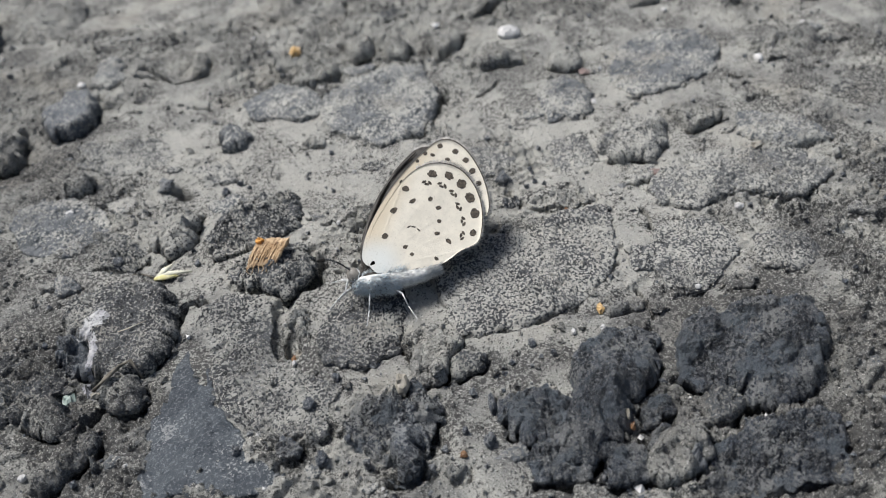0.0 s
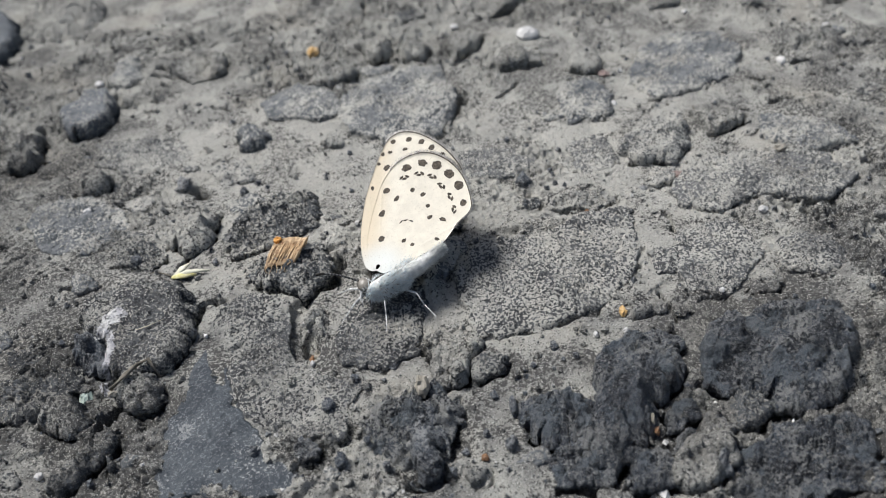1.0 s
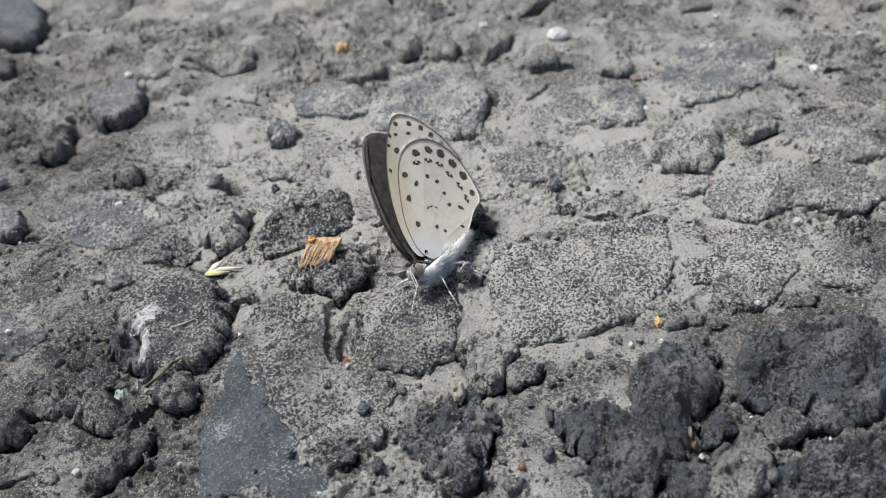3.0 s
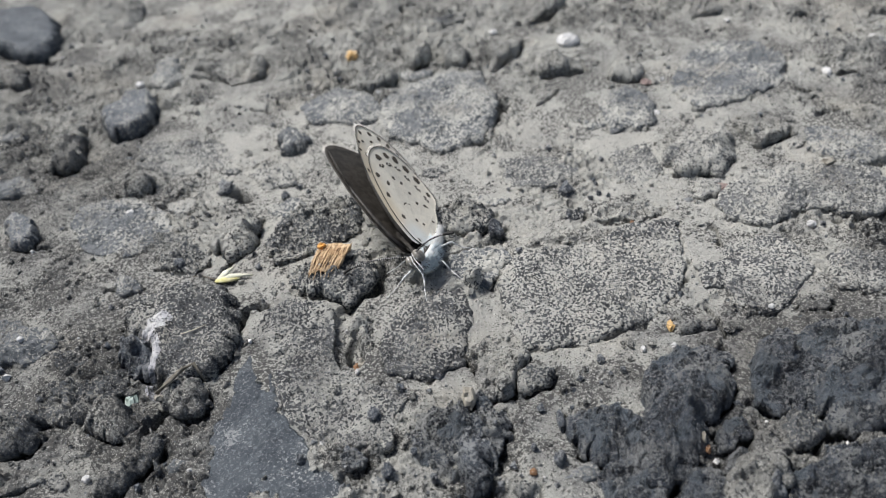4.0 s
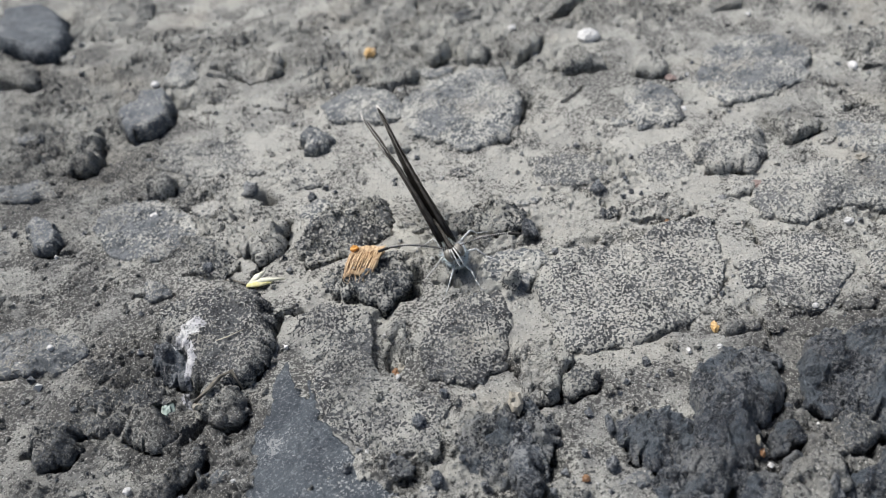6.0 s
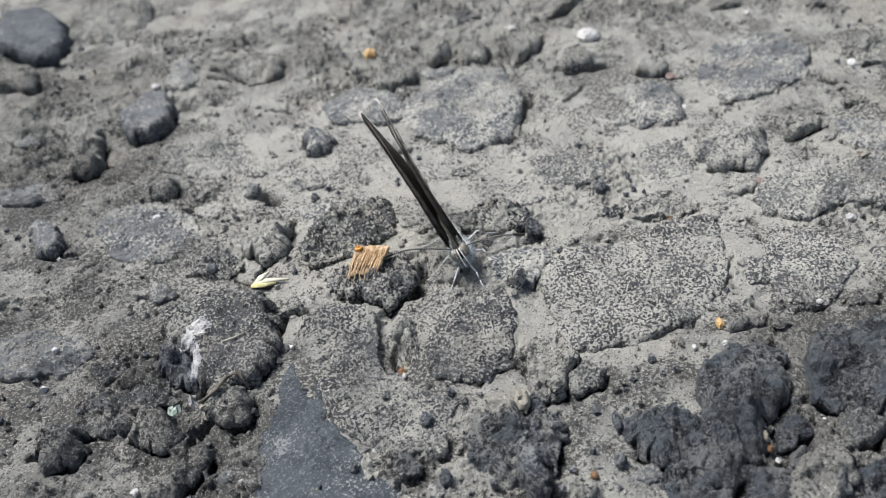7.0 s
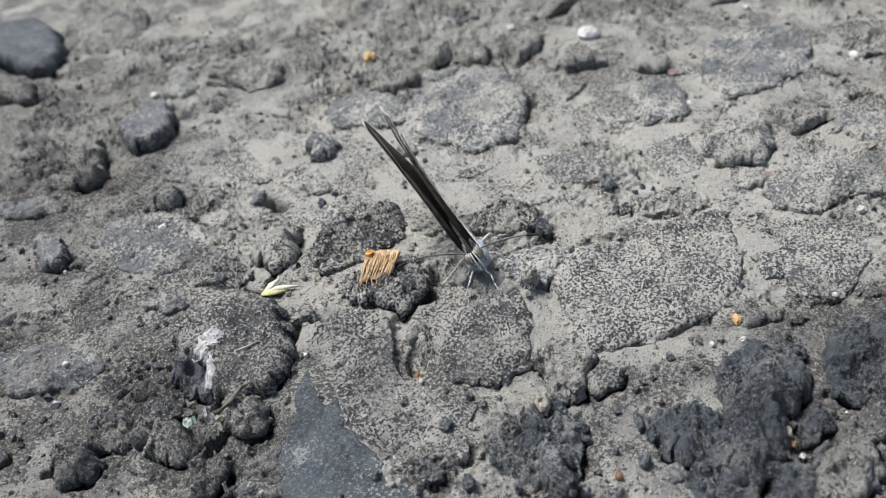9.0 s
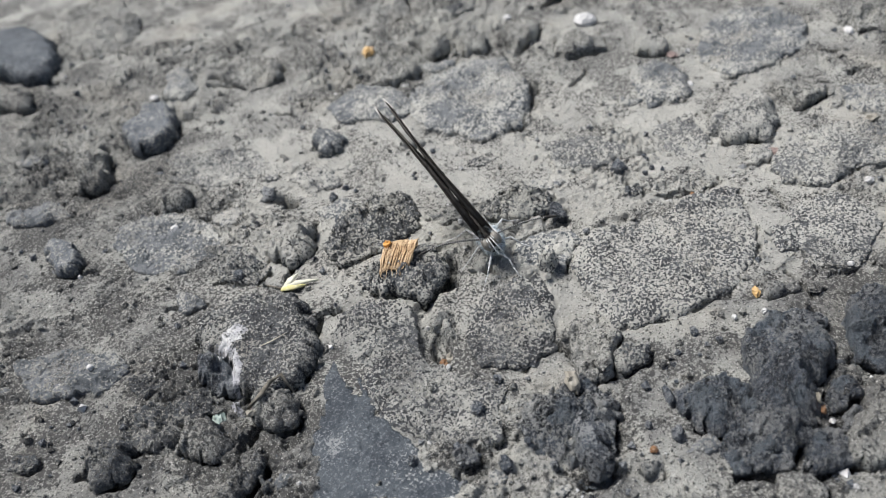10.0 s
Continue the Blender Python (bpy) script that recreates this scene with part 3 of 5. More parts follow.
def stones():
    stone("craggy", 1, (-12, -1.2), (-10.9, -0.3), (-9.5, 0.3), (-6.8, 1.1), (-4.9, 0.5), (-4.6, -1.6), (-5.5, -3.5), (-6.8, -4.8), (-7.7, -4), (-9.4, -3.5), (-11.2, -2.7))
    stone("pepper", 0.35, (-13.8, -4.9), (-11.2, -3.5), (-7.9, -4.8), (-7.9, -8), (-7.3, -10.8), (-5.3, -12.7), (-2.3, -14), (-3.2, -16.2), (-3.8, -18.3), (-6.1, -17.6), (-7.6, -17.8), (-9.5, -16.1), (-11, -14.5), (-11.8, -12.2), (-12.1, -9.6), (-14.1, -7.7))
    stone("patch", 0.35, (-13.9, -8.6), (-12.3, -9.5), (-12.3, -12.6), (-11.3, -14.4), (-10.1, -16.1), (-9.1, -17.8), (-7.6, -19.3), (-6.6, -20.3), (-6.9, -21.7), (-8.9, -22), (-15.2, -21.3), (-15.7, -18.5), (-15.7, -15.4), (-15.1, -12.2))
    stone("dusty", 1, (2.5, -10.5), (4.1, -9.9), (5.4, -10.6), (6, -11.5), (5.3, -13.1), (4.6, -14.6), (2.8, -14.7), (2.4, -13))
    stone("craggy", 0.7, (5.1, -12.9), (6.5, -12.4), (8.1, -12.9), (7.5, -14.3), (5.5, -14.5))
    stone("rough", 0.9, (-1.5, -14.9), (0.4, -14.6), (2.8, -15), (4.1, -16.3), (3.5, -19), (2.9, -21.4), (2, -22.4), (0.6, -22.1), (-0.9, -20.3), (-1.8, -18.6), (-2.7, -17.3), (-2.2, -16.2))
    stone("dark", 1.6, (1.4, -17.7), (2.7, -17.7), (2.7, -19.7), (2, -21.6), (1.1, -22.3), (0.8, -20.6))
    stone("rough", 2, (16.7, -12.5), (18.6, -12.1), (19.5, -12.9), (19.4, -14.8), (18.4, -17), (16.5, -18.5), (15.3, -20.5), (13.5, -22.3), (11.9, -22.9), (11.1, -22), (11.6, -20.1), (12.4, -18.5), (13, -16.3), (13.9, -14.5), (15.4, -13.3))
    stone("rough", 1.3, (8.3, -17.4), (9.7, -16.8), (11.4, -17.3), (12.4, -18.1), (12.1, -19.8), (10.8, -20.6), (9.1, -20.5), (8.2, -20), (7.8, -18.6))
    stone("rough", 0.9, (10.1, -20.8), (11.9, -20.7), (13.3, -21.8), (13.4, -22.6), (12, -24.1), (9.3, -23.8), (9.1, -22.1))
    stone("rough", 2.1, (20.8, -15), (22, -13.2), (23.9, -12.3), (26.5, -11.7), (29.2, -11.9), (31.1, -13.3), (30.3, -16.2), (28.3, -18.7), (24.8, -20.3), (23.8, -20), (23.8, -18.7), (21.9, -17.9), (20.2, -17.3))
    stone("dusty", 1.3, (19.1, -20), (20.1, -19.1), (20.6, -20.3), (19.9, -22.7), (18.4, -24.1), (16.7, -24.7), (15.8, -23.8), (17.3, -22), (18.4, -21.2))
    stone("rough", 0.8, (17, -19.9), (19.1, -19.1), (19.3, -19.6), (17.9, -20.6), (16.8, -21))
    stone("rough", 0.8, (17.2, -21.1), (18.5, -20.7), (18.5, -21.7), (17.3, -22.5), (16.7, -22))
    stone("craggy", 0.7, (22.1, -18.2), (23.4, -18.3), (23.6, -19.4), (22.5, -21.1), (21.3, -21), (21.2, -19.7))
    stone("dark", 0.7, (18.6, -23.1), (19.7, -22.7), (20.3, -23.3), (19.1, -24.2), (18, -24.3))
    stone("dark", 1.3, (-23.7, -7.1), (-22.5, -6.5), (-21.2, -7.4), (-20.7, -9.1), (-21.7, -9.8), (-22.9, -9.1))
    stone("pepper", 1.2, (-24.2, -4.1), (-22.7, -2.4), (-19.8, -1.2), (-16.9, -2.4), (-15, -4.7), (-15.4, -7.5), (-16.3, -10.1), (-18.2, -10.8), (-19.6, -11.3), (-20.8, -9), (-21.3, -7), (-22.8, -6.1))
    stone("dusty", 1.4, (-24.3, -13.3), (-23.5, -12.3), (-22, -13), (-21.2, -14.3), (-22.5, -15.1), (-24.1, -14.5))
    stone("craggy", 1.5, (-30.7, -14.1), (-29.9, -12.7), (-28.1, -13.5), (-27.4, -14.8), (-27.8, -15.9), (-29.7, -15.6))
    stone("craggy", 1.1, (-22.5, -19.4), (-21.7, -17.4), (-20.2, -15.5), (-19.1, -16), (-19, -16.8), (-20, -18.5), (-20.8, -19.6), (-21.8, -20.1))
    stone("dusty", 1.1, (-19.5, -12.3), (-18.2, -11.4), (-17.1, -10.7), (-16.5, -12.1), (-16.7, -13.6), (-18, -13.9))
    stone("craggy", 0.6, (-29.2, -10.7), (-26.4, -9.1), (-23.2, -9.1), (-22.3, -11.6), (-24.5, -11.9), (-24.9, -13.7), (-27.6, -13.4))
    stone("dusty", 0.4, (-6.6, -6.3), (-5.2, -6.4), (-4.9, -7.7), (-6.2, -7.6))
    stone("craggy", 0.9, (-19.3, -17.6), (-19.1, -17), (-18.7, -18.1), (-19, -18.4))
    stone("rough", 0.7, (-7, -18.5), (-6.1, -18), (-5.2, -18.6), (-5.4, -19.5), (-6.7, -19.6))
    stone("dusty", 0.5, (-5.6, -7.8), (-5.1, -6.6), (-4.9, -8.5), (-5.2, -9.6))
    stone("speckled", 0.7, (5.2, -2.5), (8, -0.5), (12.2, -0.2), (16.1, 0.9), (20.5, 2.4), (19.9, -3.2), (18.5, -6.2), (15.1, -9.6), (10.4, -10.9), (6.4, -10.7), (5.1, -8), (4.7, -5))
    stone("pepper", 0.6, (-1.8, -5), (2.4, -4), (2.6, -7.6), (1.7, -11.4), (-0.8, -12.7), (-3.9, -12), (-4, -8.5), (-3.4, -6.3))
    stone("bluish", 0.4, (1.2, -0.3), (4, 0.5), (6.6, -0.8), (5.5, -2.9), (3.4, -4.7), (1.1, -3.5))
    stone("rough", 0.9, (13.9, -22.3), (16, -21.6), (16.6, -22.8), (16, -24.6), (13.3, -24.8))
    stone("rough", 1, (20.2, -23.2), (23.2, -21.5), (25.9, -20.8), (29.3, -21.8), (27.5, -26.2), (18, -26.2))
    stone("rough", 0.7, (17.3, -18.8), (19.1, -18.4), (19.2, -19.7), (16.9, -20.1))
    stone("dusty", 0.6, (11.7, -24.3), (14, -24.9), (13.1, -26.6), (10.7, -26))
    stone("speckled", 0.4, (23.6, -1.8), (27.7, -0.5), (29.6, -2.4), (28.5, -6.2), (24.7, -9.3), (22, -8.9), (21.4, -5.8))
    stone("speckled", 0.4, (20.6, -3.9), (22.6, -3.4), (21.6, -6.3), (20.1, -6.7))
    stone("speckled", 0.9, (24.4, 3.5), (27.4, 6.6), (34, 8.2), (39.1, 6.5), (40.8, 2.9), (36.2, 0.5), (31.4, 2), (27.5, 0.4), (24.7, 1.4))
    stone("speckled", 1.3, (21.1, 10.7), (25.1, 13.8), (28.3, 13.9), (27.8, 10.2), (25.9, 8.1), (22.3, 8))
    stone("bluish", 0.6, (27.8, 28.5), (31.6, 32.8), (38.3, 32.1), (39.6, 27.4), (37, 22.3), (32.6, 19.7), (27.2, 18.8), (25.7, 23.3))
    stone("bluish", 0.5, (18.1, 23.1), (21.9, 24.2), (23.8, 20.4), (22.1, 16.4), (17.8, 16.7))
    stone("dusty", 0.8, (29.4, 15.3), (33.3, 15.6), (34.6, 13.4), (30.7, 11.6))
    stone("bluish", 0.7, (36.2, 13.5), (41.3, 11.8), (43.3, 7.8), (37.3, 7.7), (34.9, 10.1))
    stone("dusty", 0.7, (42.2, 29.3), (50.3, 29.7), (51.3, 23), (43.2, 23.1), (41.4, 26))
    stone("speckled", 0.5, (30.3, -3.9), (33.9, -3.8), (35.9, -6.6), (32.3, -8.7), (29.5, -7.7))
    stone("speckled", 0.5, (23.6, 6.9), (26.2, 7.3), (24.8, 4.6), (22.4, 4.6))
    stone("speckled", 0.4, (7, 13.3), (12.4, 13.8), (14.3, 10.2), (10.9, 8.2), (7.4, 8.7))
    stone("dusty", 0.6, (13.7, 5.1), (18.3, 6), (19.6, 3.4), (15.5, 2.1), (13.3, 3.2))
    stone("speckled", 0.4, (17.5, 12.9), (20.9, 13.8), (21, 8.3), (17.2, 7.2))
    stone("dusty", 0.9, (21.3, 29.4), (24.1, 28.2), (23.1, 25.6), (20.3, 26.6))
    stone("dusty", 0.5, (16.4, -9.4), (18.8, -8.5), (19.9, -10.1), (17.5, -11.2))
    stone("dusty", 0.3, (26.8, -8.3), (29.4, -8.1), (28.4, -9.4), (26.5, -9.4))
    stone("bluish", 0.8, (-4, 27.3), (2.9, 31.2), (6.6, 30.2), (7.7, 24.1), (7.8, 20.8), (5.6, 16.5), (1.8, 15.6), (-2.4, 18.4), (-4.6, 21.9))
    stone("bluish", 0.6, (-13.1, 27.3), (-9.6, 30.4), (-5.2, 27.8), (-4.1, 23.1), (-7, 22.3), (-11.7, 23.4))
    stone("craggy", 1.4, (-13.7, 2.8), (-12.6, 6.8), (-9.7, 8.4), (-6.7, 9), (-6.1, 6.6), (-6.6, 4), (-9, 2.6), (-10.8, 1.6), (-12.8, 0.9))
    stone("craggy", 0.9, (-0.3, 6), (3.2, 6.8), (5.4, 4.9), (5.2, 2.9), (2.4, 2.9), (-0.5, 3.5))
    stone("dark", 0.9, (4.3, 3), (5.9, 3), (6, 2), (4.6, 1.6))
    stone("bluish", 1.2, (-14.9, 19.3), (-14.3, 21), (-12.9, 21.3), (-11.7, 19.7), (-12.4, 17.8), (-13.9, 17.7))
    stone("bare", 1.2, (-34.4, 27.9), (-33.1, 31.9), (-29.7, 31.9), (-28.7, 26.9), (-30.5, 24.4), (-32.8, 24.3))
    stone("patch", 2, (-56.8, 57.2), (-52, 58.8), (-47.2, 53.3), (-45.4, 47.2), (-46.3, 43.3), (-49, 43.4), (-54.3, 48.3))
    stone("dusty", 1.2, (-38.7, 24.4), (-35.8, 24.6), (-35.1, 20.3), (-35.7, 18.2), (-37.7, 18.9))
    stone("bluish", 0.9, (-31.2, 40.6), (-29, 41.6), (-27.3, 35.9), (-28.8, 33.6), (-30.9, 34.4))
    stone("dusty", 0.8, (-26.2, 41.2), (-20.7, 40.8), (-17.7, 37.3), (-18.1, 34.7), (-21.2, 33.9), (-24.9, 36.9))
    stone("dusty", 1, (-2.2, 37.4), (1.1, 38.2), (1.4, 35.3), (-0.7, 33.6))
    stone("dusty", 0.9, (2.7, 36.5), (5.3, 36.3), (5.2, 32.2), (2.9, 32.9))
    stone("dusty", 0.9, (-6.1, 33.1), (-3.3, 32.9), (-2.6, 29.3), (-5.8, 28.7), (-7.7, 29.9))
    stone("dusty", 0.7, (13, 31.7), (17.9, 30.7), (18, 28.1), (13.3, 27.4), (12, 28.9))
    stone("dusty", 0.7, (8.6, 37), (12.2, 37), (11.3, 33), (8.6, 31.5))
    stone("dusty", 0.7, (-51.1, 67.5), (-42, 67.4), (-36.4, 56.5), (-37.6, 49.1), (-42.8, 49.3), (-48, 57.3))
    stone("dusty", 0.7, (-13.6, 56.7), (-2.9, 56.1), (-1.6, 47), (-7.3, 43.4), (-12.3, 47.7))
    stone("dusty", 0.7, (10.4, 53), (19.3, 52.7), (18.5, 44.1), (12.5, 41.5), (9.6, 46.1))
    stone("bluish", 0.5, (-32.1, 12.3), (-28, 13), (-24.8, 10.3), (-22.1, 6.7), (-22.7, 4.5), (-26.3, 3.5), (-30.7, 5.6), (-32.7, 9))
    stone("bare", 0.9, (-38.2, 9.1), (-37.9, 11.3), (-36.4, 10.5), (-35, 7.9), (-35.4, 6), (-36.8, 6.6))
    stone("bluish", 0.6, (-41.6, 17.1), (-39, 17.6), (-37.4, 15.2), (-39.6, 14.4), (-42.9, 14.6), (-44.2, 16.6))
    stone("bluish", 0.7, (-25.9, 1.1), (-24.1, 0.4), (-23.5, -0.8), (-25.1, -1.2), (-26, -0.1))
    stone("dusty", 1.3, (-18.8, 5.3), (-16.6, 7.5), (-15, 6.1), (-15.2, 3.5), (-16.5, 2.3), (-18.3, 3.5))
    stone("dusty", 0.6, (-31.3, -16.5), (-26.8, -17.7), (-26.3, -18.4), (-28.6, -19), (-31, -18.3))
    stone("bluish", 0.6, (-38.3, -3.5), (-33.2, -2.9), (-28.8, -5.9), (-30.7, -7.9), (-36, -7.2))
    stone("craggy", 0.5, (-24.8, 7.5), (-18.6, 3.1), (-19.7, 0.8), (-23.1, 1.7))
    stone("bluish", 0.8, (-24.4, 11.2), (-21.8, 11.3), (-21.5, 9.1), (-23, 9.4))
    stone("speckled", 0.5, (-17.1, 14.8), (-13.4, 15.6), (-12.1, 12.6), (-15.1, 11.4))
    stone("dusty", 0.9, (-29.4, 16), (-26.7, 16), (-26.7, 13.5), (-29.1, 13.6))
    stone("speckled", 0.4, (-29.6, 22.5), (-20.8, 21.5), (-18.5, 17), (-23.7, 15.5), (-29.1, 17.8))
    stone("dusty", 0.6, (-56.8, 46.2), (-46.7, 41.2), (-46.7, 37.1), (-54.3, 39.9))


def small_stones():
    """Lesser stones between the large ones."""
    dice = np.random.RandomState(77)
    placed = list(CORES)
    made = 0
    while made < 60:
        x, y = dice.uniform(-44, 56), -24 + 74 * dice.rand() ** 1.4
        r = dice.uniform(0.45, 1.25) * (1 + 0.5 * max(0.0, y) / 40)
        if any(math.hypot(x - a, y - b) < 0.85 * c + r for a, b, c in placed) or math.hypot(x + 0.5, y + 3) < 4.5:
            continue
        n = dice.randint(5, 8)
        turn = dice.uniform(0, 6.283)
        corners = [(x + 1.35 * r * dice.uniform(0.6, 1.2) * math.cos(turn + 6.283 * k / n), y + 0.8 * r * dice.uniform(0.6, 1.2) * math.sin(turn + 6.283 * k / n)) for k in range(n)]
        stone(("speckled", "bluish", "dusty", "pepper", "craggy", "bluish")[dice.randint(6)], dice.uniform(0.15, 0.4), *corners)
        placed.append((x, y, r))
        made += 1


hollows()
stones()
small_stones()
ground = build_ground()
for number, (kind, h, corners) in enumerate(STONES):
    part("stone", stone_mesh(kind, h, corners, number + 1.0), ground)


# ---- loose pebbles and grit ----
def level(x, y):
    return float(height(np.array([float(x)]), np.array([float(y)]))[0])


def rest(x, y):
    """The height of the surface under a place: mud or stone."""
    hit, place, _, _, _, _ = scene.ray_cast(bpy.context.evaluated_depsgraph_get(), (x * MM, y * MM, 0.02), (0, 0, -1))
    return place.z / MM if hit else 0.0


def pebble(kind, x, y, rx, ry, h, turn):
    mat, label = PEBBLES[kind]
    s = Sheet()
    s.blob((0, 0, 0), (rx * 0.85, ry * 0.85, h * 0.7), 0, 7, 9, 0.25 if kind == "white" else 0.55, x * 0.37 + y * 0.11)
    ob = new("pebble", s.mesh("pebble", mat, kind == "dark"))
    ob.matrix_world = pose(x * MM, y * MM, (rest(x, y) + h * 0.3) * MM, 0, 0, turn)
    tagged(ob, label, "pebble", "loose pebbles on the ground")


def pebbles():
    pebble("amber", -7.7, 37.2, 0.85, 1.15, 0.90, 0)
    pebble("white", 17.3, 35.1, 1.60, 1.38, 1.20, 0)
    pebble("amber", 16.7, -10.4, 0.36, 0.49, 0.40, 0)
    pebble("white", 14.3, -12.2, 0.24, 0.32, 0.30, 0)
    pebble("white", 16.4, -12.3, 0.28, 0.26, 0.35, 30)
    pebble("green", -22.1, -11.8, 0.58, 0.78, 0.80, 0)
    pebble("dust", 4.3, -14.4, 0.64, 0.86, 0.80, 0)
    pebble("dark", 7.6, -17.6, 0.32, 0.97, 0.70, 0)
    pebble("dark", 7, -20.6, 0.45, 0.61, 0.80, 0)
    pebble("dark", -6.4, -18.2, 0.78, 0.73, 0.70, 0)
    pebble("dark", -2, -19, 0.27, 0.36, 0.50, 0)
    pebble("dark", -3.7, -20.3, 0.47, 0.64, 0.70, 0)
    pebble("dark", -0.8, -21, 0.32, 0.43, 0.60, 0)
    pebble("tan", 1.8, -15.6, 0.60, 0.97, 0.90, 0)
    pebble("dark", 12.3, 7.1, 0.92, 0.96, 0.90, 0)
    pebble("rust", 16.1, -20.9, 0.18, 0.32, 0.40, 0)
    pebble("tan", 15.9, -20.4, 0.13, 0.43, 0.40, 0)
    pebble("white", -23.4, -18.3, 0.36, 0.32, 0.40, 0)
    pebble("white", -27.2, 9.9, 0.49, 0.49, 0.50, 0)
    pebble("white", -31.5, -6, 0.29, 0.28, 0.40, 0)
    pebble("rose", 25.7, 5.8, 0.71, 0.69, 0.50, 0)
    pebble("white", 49, 28.3, 0.54, 0.44, 0.60, 0)
    pebble("tan", 35.4, 7.1, 0.70, 0.54, 0.40, 0)
    pebble("white", -32.1, 34.7, 0.64, 0.57, 0.50, 0)
    pebble("white", 9.2, 39.7, 0.58, 0.49, 0.50, 0)
    pebble("rust", 16.8, 1.7, 0.25, 0.34, 0.30, 0)
    pebble("rust", -6.1, -9.9, 0.37, 0.50, 0.50, 0)
    pebble("tan", -5.6, -10.2, 0.37, 0.50, 0.60, 0)
    pebble("white", -5.9, -11.4, 0.20, 0.27, 0.40, 0)
    pebble("tan", -19.5, -12.8, 0.48, 0.32, 0.40, 0)
    pebble("dust", 8.2, -14.8, 0.33, 0.45, 0.50, 0)
    pebble("rust", 5.3, -21.3, 0.27, 0.28, 0.40, 0)
    pebble("dust", 13.1, -15.9, 0.25, 0.33, 0.30, 0)
    pebble("dust", 16.5, -5.5, 0.24, 0.32, 0.40, 0)
    pebble("dust", 20.8, -11, 0.66, 0.56, 0.60, 0)
    pebble("dust", 6.2, 15.7, 0.31, 0.41, 0.30, 0)
    pebble("dust", -2.9, -16.1, 0.25, 0.33, 0.40, 0)
    pebble("dust", -4.6, -17.9, 0.33, 0.45, 0.50, 0)
    pebble("dust", -7.3, -13, 0.36, 0.49, 0.30, 0)
    pebble("white", 24.4, -9.2, 0.29, 0.28, 0.30, 0)
    pebble("white", 31.1, -0.1, 0.49, 0.39, 0.50, 0)
    pebble("rose", 23.9, 25, 0.73, 0.66, 0.50, 0)
    pebble("white", 42.2, 23.3, 0.51, 0.83, 0.50, 0)
    pebble("white", 23.4, 18.9, 0.36, 0.48, 0.40, 0)
    pebble("knob", 3.1, -3.9, 0.95, 1.0, 1.5, 0)
    pebble("dark", 3.3, -17.9, 0.18, 0.24, 0.50, 0)
    pebble("dark", 5.6, -19.5, 0.24, 0.32, 0.50, 0)
    pebble("dark", 11.2, -12.7, 0.37, 0.50, 0.50, 0)
    pebble("dark", 12.5, -13.9, 0.28, 0.38, 0.50, 0)
    pebble("dark", -9.3, -18.7, 0.30, 0.41, 0.60, 0)
    pebble("dark", -4.6, -15.8, 0.48, 0.65, 0.60, 0)
    pebble("dark", -2.8, -13.5, 0.37, 0.50, 0.50, 0)
    pebble("dark", -18.8, 12.4, 0.85, 1.15, 0.80, 0)
    pebble("dark", -21.1, 1.8, 0.51, 0.69, 0.60, 0)
    pebble("dark", -13, 10.2, 0.46, 0.62, 0.60, 0)


def grit():
    """Loose sand grains and crumbs all over the mud."""
    rng = np.random.RandomState(8)
    s = Sheet()
    ico = [Vector(v).normalized() for v in ((1, 0, 0), (-1, 0, 0), (0, 1, 0), (0, -1, 0), (0, 0, 1), (0, 0, -1))]
    tri = [(0, 2, 4), (2, 1, 4), (1, 3, 4), (3, 0, 4), (2, 0, 5), (1, 2, 5), (3, 1, 5), (0, 3, 5)]
    count = 15000
    px = rng.uniform(-45, 58, count)
    py = -26 + 82 * rng.rand(count) ** 1.5
    pz = height(px, py)
    for x, y, z, r, g in zip(px, py, pz, rng.rand(count), rng.rand(count)):
        size = 0.06 + 0.36 * r ** 8
        jig = rng.uniform(0.65, 1.25, (6, 1))
        spin = Euler(rng.uniform(0, 6, 3)).to_matrix()
        s.add([Vector((x, y, z + 0.3 * size)) + (spin @ (v * float(j[0]))) * size for v, j in zip(ico, jig)], tri, 0 if g < 0.7 else 1 if g < 0.97 else 2)
    ob = new("grit", s.mesh("grit", [MATS["dust"], MATS["dark"], PEBBLES["white"][0]], False))
    tagged(ob, "loose sand grains and dark crumbs on the mud", "grit", kind="stuff")


bpy.context.view_layer.update()
pebbles()
grit()

# ---- litter: wood chip, husk, straw, rootlet, chalky crust ----
def make_wood():
    n = Nodes("wood_fibre")
    c = n.mix(n.step(n.noise(0.9, 4, 0.6, 2), 0.3, 0.7), (0.42, 0.285, 0.16), (0.58, 0.44, 0.285))
    c = n.mix(n.math("MULTIPLY", n.step(n.noise(5.0, 3, 0.6, 5), 0.5, 0.65), 0.6), c, (0.16, 0.07, 0.03))
    return n.done(c, 0.8, n.bump(n.noise(8, 4, 0.6), 0.5, 0.05), 0.3)


def make_pale(name, a, b, rough=0.7):
    n = Nodes(name)
    return n.done(n.mix(n.step(n.noise(2.2, 4, 0.6, 8), 0.35, 0.65), a, b), rough, n.bump(n.noise(5, 4, 0.6), 0.5, 0.06), 0.3)


